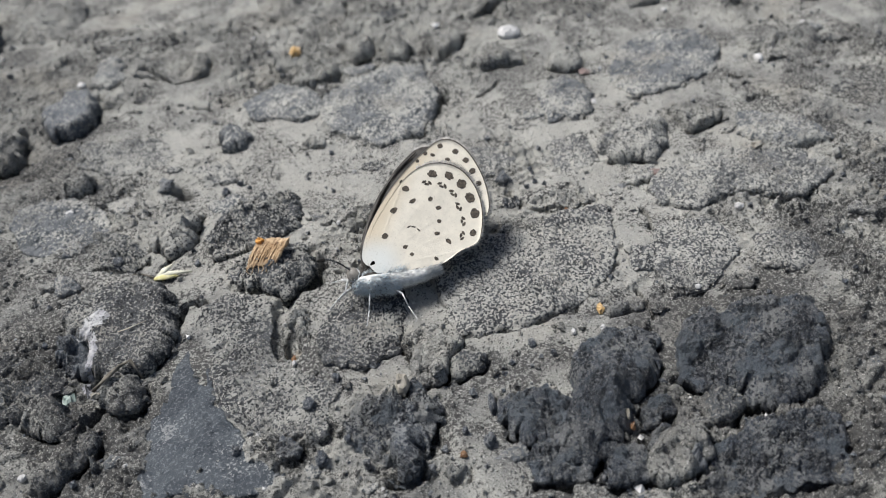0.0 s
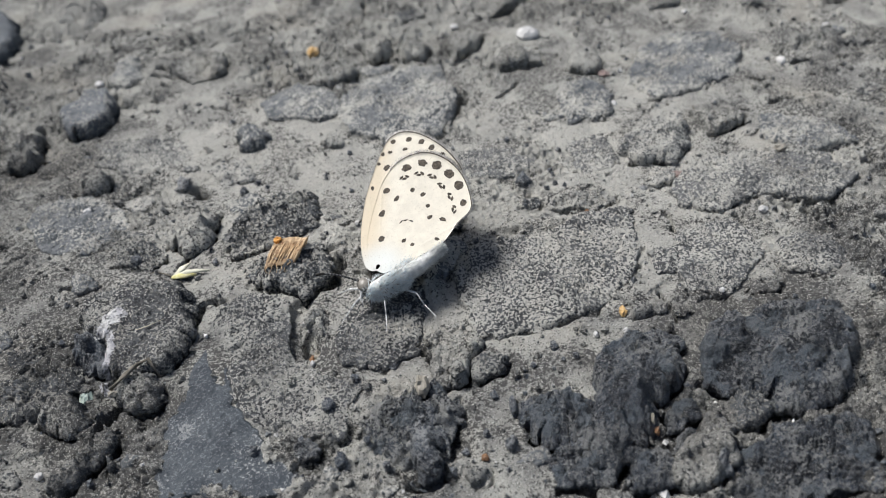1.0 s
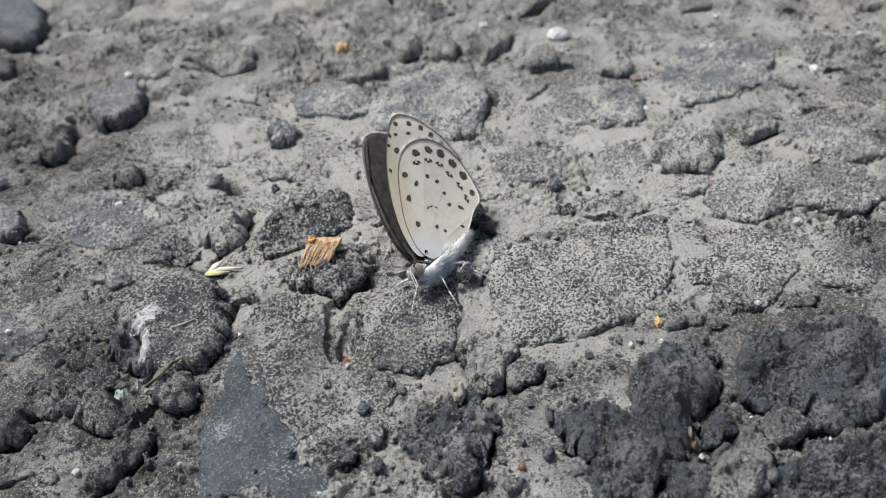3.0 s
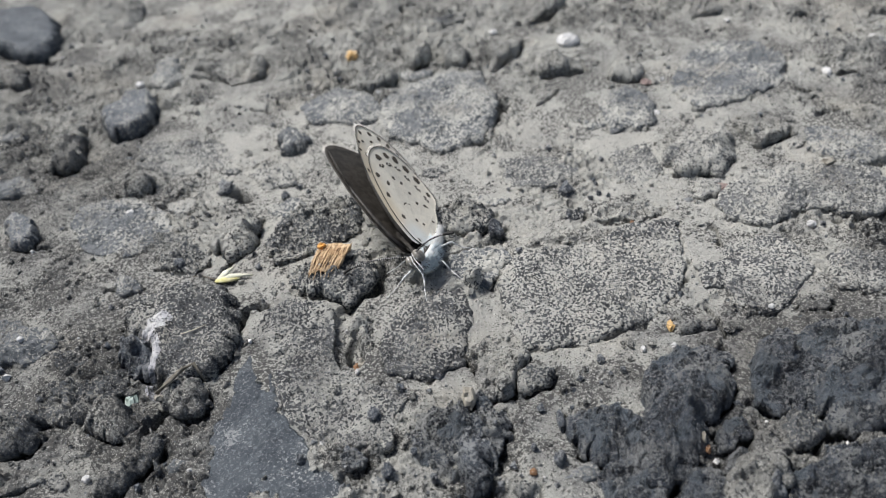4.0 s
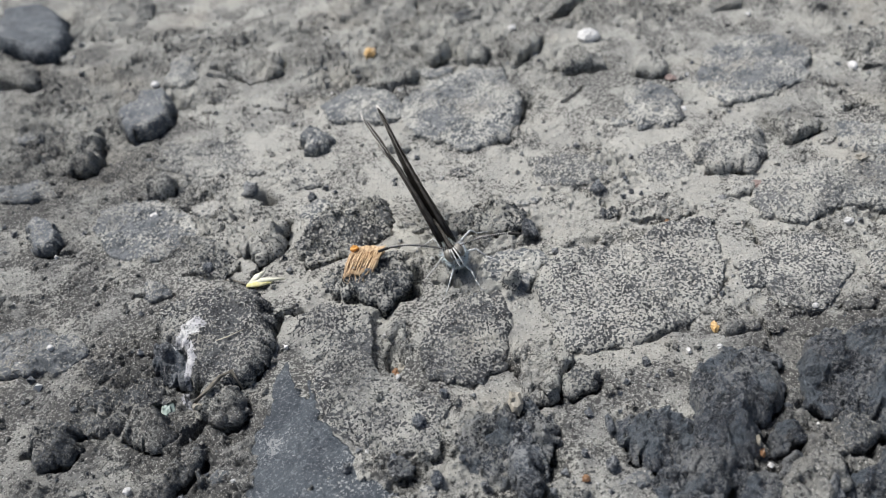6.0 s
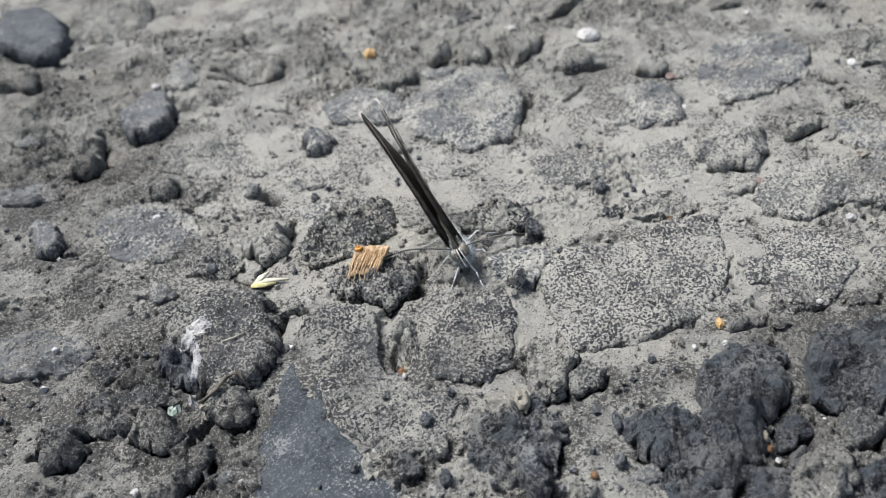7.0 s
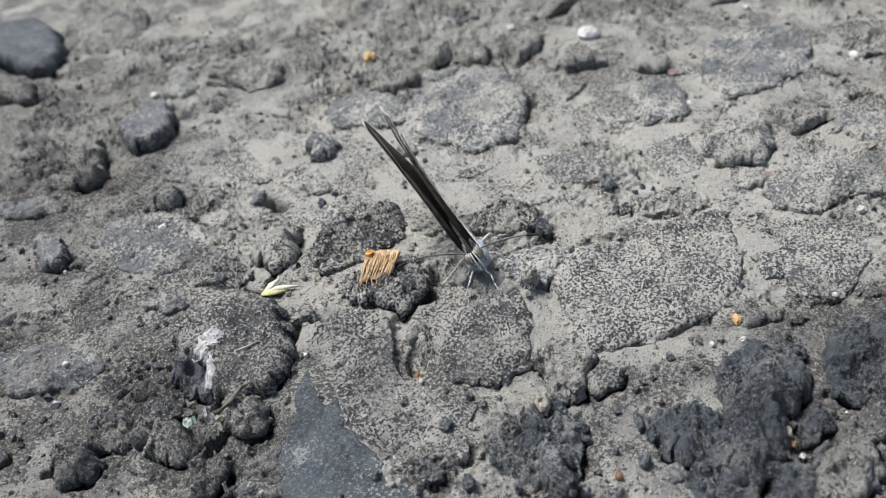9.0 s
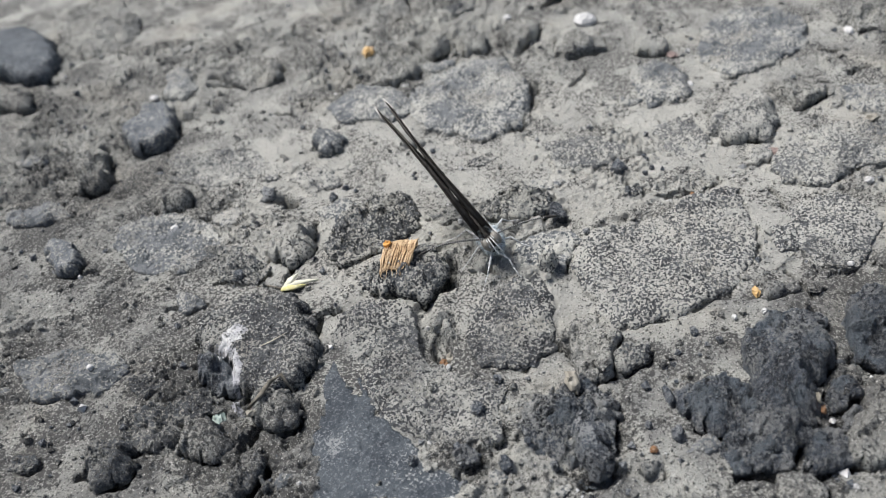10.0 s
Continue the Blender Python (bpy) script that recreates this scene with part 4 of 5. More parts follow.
WOOD = make_wood()
STRAW = make_pale("straw", (0.50, 0.46, 0.36), (0.62, 0.58, 0.48))
HUSK = make_pale("husk_white", (0.54, 0.54, 0.43), (0.67, 0.66, 0.55))
HUSK_YELLOW = make_pale("husk_yellow", (0.52, 0.49, 0.20), (0.64, 0.61, 0.38))
def make_chalk():
    n = Nodes("chalky_crust")
    c = n.mix(n.step(n.noise(0.9, 4, 0.6, 8), 0.35, 0.65), (0.43, 0.43, 0.46), (0.60, 0.605, 0.60))
    c = n.mix(n.math("MULTIPLY", n.step(n.noise(3.4, 4, 0.7, 18), 0.52, 0.60), 0.7), c, (0.16, 0.165, 0.17))
    return n.done(c, 0.9, n.bump(n.noise(4, 5, 0.7), 1.0, 0.25), 0.2)


CHALK = make_chalk()
ROOT = make_pale("rootlet", (0.12, 0.11, 0.09), (0.20, 0.18, 0.15), 0.9)


def wood_chip():
    """A torn, fibrous flake: a thin core and strands side by side, ragged at both ends."""
    rng = np.random.RandomState(3)
    a, b = Vector((-9.0, 0.65, 1.75)), Vector((-6.2, 0.3, 1.95))
    c, d = Vector((-9.7, -2.3, 1.5)), Vector((-7.4, -2.1, 1.5))
    chip = tagged(new("wood_chip"), "light brown fibrous wood chip lying on a dark stone", "wood chip")
    chip.matrix_world = pose(-8.0 * MM, -0.9 * MM, 1.6 * MM)
    base = Vector((-8.0, -0.9, 1.6))
    s = Sheet()
    down = Vector((0, 0, 0.16))
    verts, faces = [], []
    for i in range(13):
        for k in range(9):
            p = a.lerp(b, i / 12).lerp(c.lerp(d, i / 12), k / 8) - base
            edge = i in (0, 12) or k in (0, 8)
            jag = Vector((0.08 * rng.randn(), 0.10 * rng.randn(), 0)) if edge else Vector((0, 0, 0.04 * rng.randn()))
            verts.append(p + jag + Vector((0, 0, 0.10 * math.sin(k / 8 * 3.1))))
    verts += [v - down for v in verts]
    for i in range(12):
        for k in range(8):
            q = (i * 9 + k, i * 9 + k + 1, i * 9 + k + 10, i * 9 + k + 9)
            faces += [q, tuple(j + 117 for j in q[::-1])]
    ring = [k for k in range(9)] + [i * 9 + 8 for i in range(1, 13)] + [12 * 9 + k for k in range(7, -1, -1)] + [i * 9 for i in range(11, 0, -1)]
    for i, j in zip(ring, ring[1:] + ring[:1]):
        faces.append((j, i, i + 117, j + 117))
    s.add(verts, faces)
    part("core", s.mesh("core", WOOD), chip)
    for i in range(58):
        k = rng.uniform(0.0, 1.0)
        top, low = a.lerp(b, k) - base, c.lerp(d, k) - base
        run = low - top
        start = rng.uniform(-0.02, 0.5)
        end = min(start + rng.uniform(0.35, 0.8), rng.uniform(0.92, 1.12))
        lean = rng.uniform(-0.12, 0.12)
        path = [top + run * (start + (end - start) * t) + Vector((lean * t + 0.02 * rng.randn(), 0, 0.08 + 0.10 * math.sin((start + (end - start) * t) * 3.1) + 0.03 * rng.randn())) for t in (0, 0.33, 0.66, 1.0)]
        w = rng.uniform(0.03, 0.07)
        s = Sheet()
        s.tube(path, [w * 0.5, w, w, w * 0.3], 5)
        part("fibre", s.mesh("fibre", WOOD), chip)
    for i in range(6):
        p = c.lerp(d, 0.1 + 0.15 * i) - base
        s = Sheet()
        s.tube([p, p + Vector((rng.uniform(-0.4, 0.1), -0.4, -0.12)), p + Vector((rng.uniform(-0.6, 0.3), -0.7, -0.3))], [0.035, 0.03, 0.012], 4)
        part("fibre", s.mesh("fibre", WOOD), chip)


def blade(s, path, widths, slot=0):
    """A thin curved bract with some thickness."""
    path = [Vector(p) for p in path]
    verts, faces = [], []
    for i, p in enumerate(path):
        way = (path[min(i + 1, len(path) - 1)] - path[max(i - 1, 0)]).normalized()
        side = way.cross(Vector((0, 0, 1))).normalized() * widths[i]
        up = Vector((0, 0, 0.05))
        verts += [p - side + up, p + up * 2.2, p + side + up, p + side - up, p - up * 0.4, p - side - up]
    for i in range(len(path) - 1):
        for k in range(6):
            n = (k + 1) % 6
            faces.append((i * 6 + k, i * 6 + n, i * 6 + 6 + n, i * 6 + 6 + k))
    faces += [tuple(range(6))[::-1], tuple((len(path) - 1) * 6 + k for k in range(6))]
    s.add(verts, faces, slot)


def grass_husk():
    husk = tagged(new("grass_husk"), "pale yellow and white grass husk with a dark stalk", "seed husk")
    x, y = -17.5, -0.7
    husk.matrix_world = pose(x * MM, y * MM, (rest(x, y) + 0.08) * MM, 0, 0, -8)
    s = Sheet()
    blade(s, [(0.1, 0.05, 0.1), (0.6, 0.45, 0.4), (1.2, 1.05, 0.5)], [0.14, 0.30, 0.03], 0)
    part("bract", s.mesh("bract", [HUSK, HUSK_YELLOW]), husk, "papery white bract")
    s = Sheet()
    blade(s, [(0, 0, 0.1), (0.9, 0.2, 0.3), (1.9, 0.35, 0.28), (2.9, 0.45, 0.2)], [0.14, 0.28, 0.16, 0.02], 0)
    part("bract", s.mesh("bract", [HUSK, HUSK_YELLOW]), husk, "papery white bract")
    s = Sheet()
    blade(s, [(-0.1, -0.10, 0.05), (0.5, -0.15, 0.25), (1.0, -0.12, 0.25), (1.9, 0.05, 0.15)], [0.18, 0.34, 0.30, 0.03], 1)
    part("yellow_bract", s.mesh("yellow_bract", [HUSK, HUSK_YELLOW]), husk, "yellow bract")
    s = Sheet()
    s.tube([(0, -0.05, 0.05), (-0.8, 0.25, 0.12), (-1.6, 0.5, 0.1), (-2.2, 0.45, 0.02)], [0.07, 0.06, 0.05, 0.03], 6)
    part("stalk", s.mesh("stalk", ROOT), husk, "thin dark stalk")


def strand(name, mat, label, category, points, radius):
    s = Sheet()
    path = []
    for x, y, up in points:
        path.append((x, y, rest(x, y) + up))
    s.tube(path, [radius * 0.7] + [radius] * (len(path) - 2) + [radius * 0.4], 6)
    tagged(new(name, s.mesh(name, mat)), label, category)


def chalk_crust():
    """A thin flaking crust draped over the stone, thickest in its middle, with bare gaps."""
    s = Sheet()
    step = 0.11
    for cx, cy, rx, ry in PATCHES:
        xs, ys = np.arange(cx - 1.5 * rx, cx + 1.5 * rx, step), np.arange(cy - 1.5 * ry, cy + 1.5 * ry, step)
        gx, gy = np.meshgrid(xs, ys)
        thick = 1 - np.hypot((gx - cx) / rx, (gy - cy) / ry) + 0.95 * fbm(gx, gy, 0.6, 5, 0.7, 700)
        thick = np.clip(thick * 2.2, -0.4, 1) * (0.7 + 0.5 * fbm(gx, gy, 2.2, 3, 0.7, 720))
        ny, nx = gx.shape
        keep = thick > -0.05
        number, verts, faces = {}, [], []
        for a in range(ny):
            for b in range(nx):
                if keep[a, b]:
                    number[a, b] = len(verts)
                    x, y = float(gx[a, b]), float(gy[a, b])
                    verts.append(Vector((x, y, rest(x, y) + 0.07 * float(thick[a, b]) - 0.01)))
        for a in range(ny - 1):
            for b in range(nx - 1):
                q = [(a, b), (a, b + 1), (a + 1, b + 1), (a + 1, b)]
                if all(c in number for c in q):
                    faces.append(tuple(number[c] for c in q))
        s.add(verts, faces)
    tagged(new("chalky_crust", s.mesh("chalky_crust", CHALK)), "flaking white chalky crust on a dark stone", "crust")


PATCHES = ((-21.0, -6.3, 1.25, 1.5), (-20.6, -8.9, 0.55, 1.6), (-20.8, -11.4, 0.55, 0.7))

wood_chip()
bpy.context.view_layer.update()
pebble("orange", -8.75, 0.3, 0.38, 0.36, 0.42, 0)
grass_husk()
chalk_crust()
strand("straw", STRAW, "thin pale straw fibre lying on a stone", "straw", [(-18.8, -7.6, 0.1), (-18.0, -7.2, 0.15), (-17.0, -6.5, 0.1)], 0.045)
strand("rootlet", ROOT, "curled brown rootlet along the crack", "rootlet", [(-19.7, -12.6, 0.1), (-18.7, -12.1, 0.25), (-18.1, -10.9, 0.35), (-17.4, -10.5, 0.3), (-16.8, -11.1, 0.1)], 0.16)

# ---- the butterfly ----
def make_wing(name, pale, buff, bluish):
    n = Nodes(name, True)
    parts = n.tree.nodes.new("ShaderNodeSeparateXYZ")
    n.put(parts.inputs[0], n.mm)
    far = n.math("SQRT", n.math("ADD", n.math("MULTIPLY", parts.outputs[0], parts.outputs[0]), n.math("MULTIPLY", parts.outputs[2], parts.outputs[2])))
    front = n.math("ADD", parts.outputs[0], n.math("MULTIPLY", parts.outputs[2], 0.55))
    c = n.mix(n.step(n.noise(1.2, 4, 0.6, 4), 0.3, 0.7), pale, tuple(0.88 * v for v in pale))
    c = n.mix(n.math("MULTIPLY", n.step(front, -0.9, 1.2), 0.8), c, buff)
    c = n.mix(n.math("MULTIPLY", n.step(far, 3.0, 0.9), 0.7), c, bluish)
    c = n.mix(n.math("MULTIPLY", n.step(n.noise(7, 2, 0.5, 14), 0.60, 0.74), 0.25), c, (0.30, 0.27, 0.22))
    b = n.bump(n.noise(9, 4, 0.6, 1), 0.5, 0.05)
    n.done(c, 0.75, b, 0.25)
    return let_through(n, c, 0.12)


def let_through(n, colour, share):
    """A thin skin that lets part of the light pass."""
    thin = n.tree.nodes.new("ShaderNodeBsdfTranslucent")
    n.put(thin.inputs["Color"], (*colour, 1) if isinstance(colour, tuple) else colour)
    both = n.tree.nodes.new("ShaderNodeMixShader")
    both.inputs[0].default_value = share
    n.put(both.inputs[1], n.bsdf.outputs[0])
    n.put(both.inputs[2], thin.outputs[0])
    n.put(n.tree.nodes["Material Output"].inputs["Surface"], both.outputs[0])
    return n.mat


def make_plain(name, a, b, scale, rough=0.8, spec=0.3):
    n = Nodes(name, True)
    return n.done(n.mix(n.step(n.noise(scale, 4, 0.6, 6), 0.35, 0.65), a, b), rough, n.bump(n.noise(scale * 3, 3, 0.6), 0.4, 0.04), spec)


CREAM = make_wing("wing_underside", (0.80, 0.755, 0.645), (0.70, 0.60, 0.44), (0.71, 0.76, 0.76))
def make_slate():
    n = Nodes("wing_upperside", True)
    c = n.mix(n.step(n.noise(2.2, 4, 0.6, 6), 0.35, 0.65), (0.014, 0.012, 0.010), (0.046, 0.041, 0.036))
    n.done(c, 0.55, n.bump(n.noise(6.6, 3, 0.6), 0.4, 0.04), 0.4)
    return let_through(n, (0.62, 0.58, 0.5), 0.08)


SLATE = make_slate()
UMBER = make_plain("wing_spots", (0.04, 0.034, 0.028), (0.11, 0.092, 0.073), 5.0, 0.85)
FRINGE = make_plain("wing_fringe", (0.30, 0.29, 0.27), (0.56, 0.545, 0.52), 2.0)
FUR = make_plain("blue_white_fur", (0.56, 0.645, 0.69), (0.77, 0.825, 0.845), 3.0, 0.8)
SKIN = make_plain("dark_body", (0.022, 0.019, 0.017), (0.075, 0.07, 0.064), 3.0, 0.8)
BELLY = make_plain("grey_fur", (0.55, 0.56, 0.545), (0.76, 0.765, 0.745), 3.0, 0.85)
EYE = make_plain("grey_eye", (0.15, 0.14, 0.12), (0.24, 0.225, 0.195), 6.0, 0.35, 0.6)
LIMB = make_plain("pale_legs", (0.36, 0.37, 0.37), (0.70, 0.71, 0.71), 5.0, 0.6)
BLACK = make_plain("antenna_black", (0.015, 0.014, 0.013), (0.035, 0.032, 0.03), 5.0, 0.5)

FORE = [(0.75, 0.2), (0.58, 2.0), (-0.15, 3.9), (-1.5, 6.25), (-3.2, 8.35), (-4.9, 10.0), (-5.9, 10.6), (-6.75, 10.55), (-7.65, 9.9),
        (-8.45, 8.6), (-9.05, 7.1), (-9.35, 5.6), (-9.35, 4.3), (-8.6, 3.3), (-6.3, 2.4), (-3.0, 1.0), (-0.8, -0.1)]
HIND = [(0.45, 0.3), (-0.2, 2.8), (-1.6, 4.85), (-3.2, 6.85), (-4.3, 7.65), (-5.4, 8.05), (-6.7, 7.95), (-7.95, 7.25), (-8.75, 6.0), (-9.1, 4.7),
        (-9.1, 3.3), (-8.8, 2.0), (-8.4, 0.9), (-7.0, 0.6), (-5.9, -0.1), (-4.2, -0.85), (-2.3, -1.25), (-0.8, -1.0)]


def rounded(points, count):
    """A closed smooth line through corners, in even steps."""
    p = np.array(points, float)
    for _ in range(3):
        nxt = np.roll(p, -1, 0)
        p = np.stack([0.75 * p + 0.25 * nxt, 0.25 * p + 0.75 * nxt], 1).reshape(-1, 2)
    loop = np.vstack([p, p[:1]])
    run = np.r_[0, np.cumsum(np.hypot(*np.diff(loop, axis=0).T))]
    at = np.linspace(0, run[-1], count, endpoint=False)
    return np.stack([np.interp(at, run, loop[:, k]) for k in (0, 1)], 1)


def camber(x, z, hind):
    """How far the wing's skin stands out from its plane, with shallow veins."""
    r = np.hypot(x, z) + 1e-6
    a = np.arctan2(-x, z)
    veins = 0.0
    for k in ((0.15, 0.45, 0.75, 1.0, 1.25, 1.5, 1.75) if hind else (0.05, 0.3, 0.5, 0.7, 0.9, 1.1)):
        veins = veins + np.exp(-((a - k) * r / 0.09) ** 2)
    wave = 0.05 * np.sin(a * 9 + 0.7) * np.clip(r / 9, 0, 1) ** 2
    return -0.10 * np.sin(np.clip(r / 11, 0, 1) * 3.0) + 0.022 * veins * np.clip((r - 2.2) / 3, 0, 1) + wave + 0.007 * np.clip(r - 2.5, 0, 9) ** 2 + (0.12 if hind else 0.0)


def wing(name, outline, hind, side, parent, label, marks, hairs):
    s = Sheet()
    n, rings = 110, 22
    edge = rounded(outline, n)
    root = np.array([0.05, 0.15])
    rs = np.r_[0.04, np.linspace(0.1, 1.0, rings)]
    grid = [root + (edge - root) * r for r in rs]
    for slot, off in ((0, 0.03), (1, -0.03)):
        verts, faces = [], []
        for g in grid:
            y = camber(g[:, 0], g[:, 1], hind) + off
            verts.extend(Vector((float(a), side * float(b), float(c))) for a, b, c in zip(g[:, 0], y, g[:, 1]))
        for k in range(len(grid) - 1):
            for i in range(n):
                j = (i + 1) % n
                q = (k * n + i, k * n + j, k * n + n + j, k * n + n + i)
                faces.append(q[::-1] if (side > 0) == (slot == 0) else q)
        s.add(verts, faces, slot)
    a, b = (len(grid) - 1) * n, 2 * len(grid) * n - n
    rim = [(a + i, a + (i + 1) % n, b + (i + 1) % n, b + i) for i in range(n)]
    s.f.extend(rim), s.s.extend([1] * n)

    def skin(x, z, lift):
        return Vector((x, side * (float(camber(np.array(x), np.array(z), hind)) + 0.03 + lift), z))

    rng = np.random.RandomState(5 if hind else 6)
    for x, z, rx, rz, turn in marks:
        k = 18
        rx, rz = 0.84 * rx, 0.84 * rz
        ring = []
        for i in range(k):
            q = 2 * math.pi * i / k
            g = rng.uniform(0.80, 1.16)
            u, v = rx * g * math.cos(q), rz * g * math.sin(q)
            ring.append((x + u * math.cos(turn) - v * math.sin(turn), z + u * math.sin(turn) + v * math.cos(turn)))
        verts = [skin(u, v, 0.014) for u, v in ring] + [skin(x, z, 0.02)]
        faces = [(i, (i + 1) % k, k) for i in range(k)]
        s.add(verts, [f[::-1] for f in faces] if side < 0 else faces, 2)
    if not hind:
        # the thick dark leading edge
        lead = [(0.6, 0.6), (0.42, 2.2), (-0.4, 4.1), (-1.85, 6.5), (-3.7, 8.6), (-5.5, 10.1)]
        s.tube([skin(x - 0.16, z, -0.2) for x, z in lead], [0.2, 0.2, 0.18, 0.15, 0.1, 0.05], 8, 1)
    # dark line inside the outer edge, and the hair fringe beyond it
    first, last = hairs
    line = [i for i in range(n) if first <= i / n <= last]
    verts, faces = [], []
    for i in line:
        p = edge[i]
        inner = root + (p - root) * 0.991
        verts += [skin(*inner, 0.012), skin(*p, 0.012)]
    for i in range(len(line) - 1):
        faces.append((2 * i, 2 * i + 1, 2 * i + 3, 2 * i + 2))
    s.add(verts, faces, 2)
    for i in line[:-1]:
        for k in range(9):
            p = edge[i] + (edge[(i + 1) % n] - edge[i]) * rng.rand()
            out = (p - np.array([-4.0, 3.5]))
            out = out / np.hypot(*out) * rng.uniform(0.18, 0.38)
            q = p + out + rng.uniform(-0.08, 0.08, 2)
            s.hair(skin(*p, -0.03), skin(*q, rng.uniform(-0.1, 0.04)), 0.035, 3)
    return part(name, s.mesh(name, [CREAM, SLATE, UMBER, FRINGE]), parent, label)


def hind_marks():
    """Rows of dark spots: (x, z, half length, half height, turn)."""
    out = [(-1.33, 2.37, 0.34, 0.26, -0.6), (-2.75, 1.34, 0.24, 0.2, -0.5), (-3.16, 0.68, 0.2, 0.17, -0.5), (-2.25, 4.4, 0.38, 0.26, -0.6),
           (-5.31, 2.15, 0.27, 0.2, 0.2), (-6.08, 1.41, 0.34, 0.2, 0.9), (-3.79, 5.04, 0.32, 0.2, -0.5), (-5.2, 5.04, 0.26, 0.22, -0.5),
           (-5.72, 4.23, 0.28, 0.2, 0.1), (-5.62, 3.13, 0.2, 0.2, 0), (-3.39, 6.13, 0.36, 0.28, 0.3), (-4.96, 0.14, 0.25, 0.16, 0.9), (-3.32, -0.61, 0.15, 0.12, 0)]
    out += [(-3.25, 2.95, 0.22, 0.07, -0.4), (-3.6, 2.9, 0.22, 0.07, 0.2), (-3.95, 2.6, 0.2, 0.07, 0.9)]
    for x, z, r in ((-5.66, 7.1, 0.40), (-6.9, 6.75, 0.40), (-7.77, 5.95, 0.43), (-8.26, 4.75, 0.44), (-8.42, 3.38, 0.44), (-8.04, 1.83, 0.3)):
        out.append((x, z, r, r * 1.15, math.atan2(z - 3, x + 4)))
    for x, z in ((-5.08, 6.3), (-6.2, 5.95), (-6.95, 5.2), (-7.2, 4.1), (-7.35, 2.9), (-7.1, 1.75)):
        turn = math.atan2(z - 3, x + 4)
        side = Vector((-math.sin(turn), math.cos(turn)))
        for k in (-1, 0, 1):
            c = Vector((x, z)) + 0.24 * k * side + Vector((math.cos(turn), math.sin(turn))) * (0.14 * abs(k))
            out.append((c.x, c.y, 0.13, 0.24, turn + 0.7 * k))
    return out


def fore_marks():
    out = [(-5.75, 9.95, 0.26, 0.26, 0), (-6.94, 9.4, 0.30, 0.28, 0), (-7.7, 8.6, 0.32, 0.28, 0), (-8.15, 7.65, 0.32, 0.28, 0), (-8.6, 6.6, 0.28, 0.26, 0)]
    out += [(-5.12, 9.2, 0.24, 0.16, 0.5), (-6.28, 8.75, 0.28, 0.16, 0.4), (-6.92, 7.95, 0.28, 0.16, 0.3), (-7.5, 7.1, 0.26, 0.16, 0.2)]
    out += [(-4.55, 9.35, 0.2, 0.2, 0), (-3.9, 8.75, 0.18, 0.2, 0), (-7.9, 6.2, 0.24, 0.16, 0.1)]
    out += [(-4.3, 8.1, 0.36, 0.28, -0.4), (-5.25, 7.95, 0.28, 0.24, 0.2), (-2.54, 7.0, 0.16, 0.24, 0.4)]
    return out


def fur_coat(s, rng, count, spots, length, slot):
    for i in range(count):
        a, b, c, r = spots[rng.randint(len(spots))]
        d = Vector(rng.normal(0, 1, 3)).normalized()
        if d.z > 0.25:
            d.z = -d.z
        p = Vector((a, b, c)) + d * r
        q = p + (d * 0.7 + Vector((-0.55, 0, -0.15)) + Vector(rng.normal(0, 0.25, 3))).normalized() * length * rng.uniform(0.5, 1.2)
        s.hair(p, q, 0.024, slot)


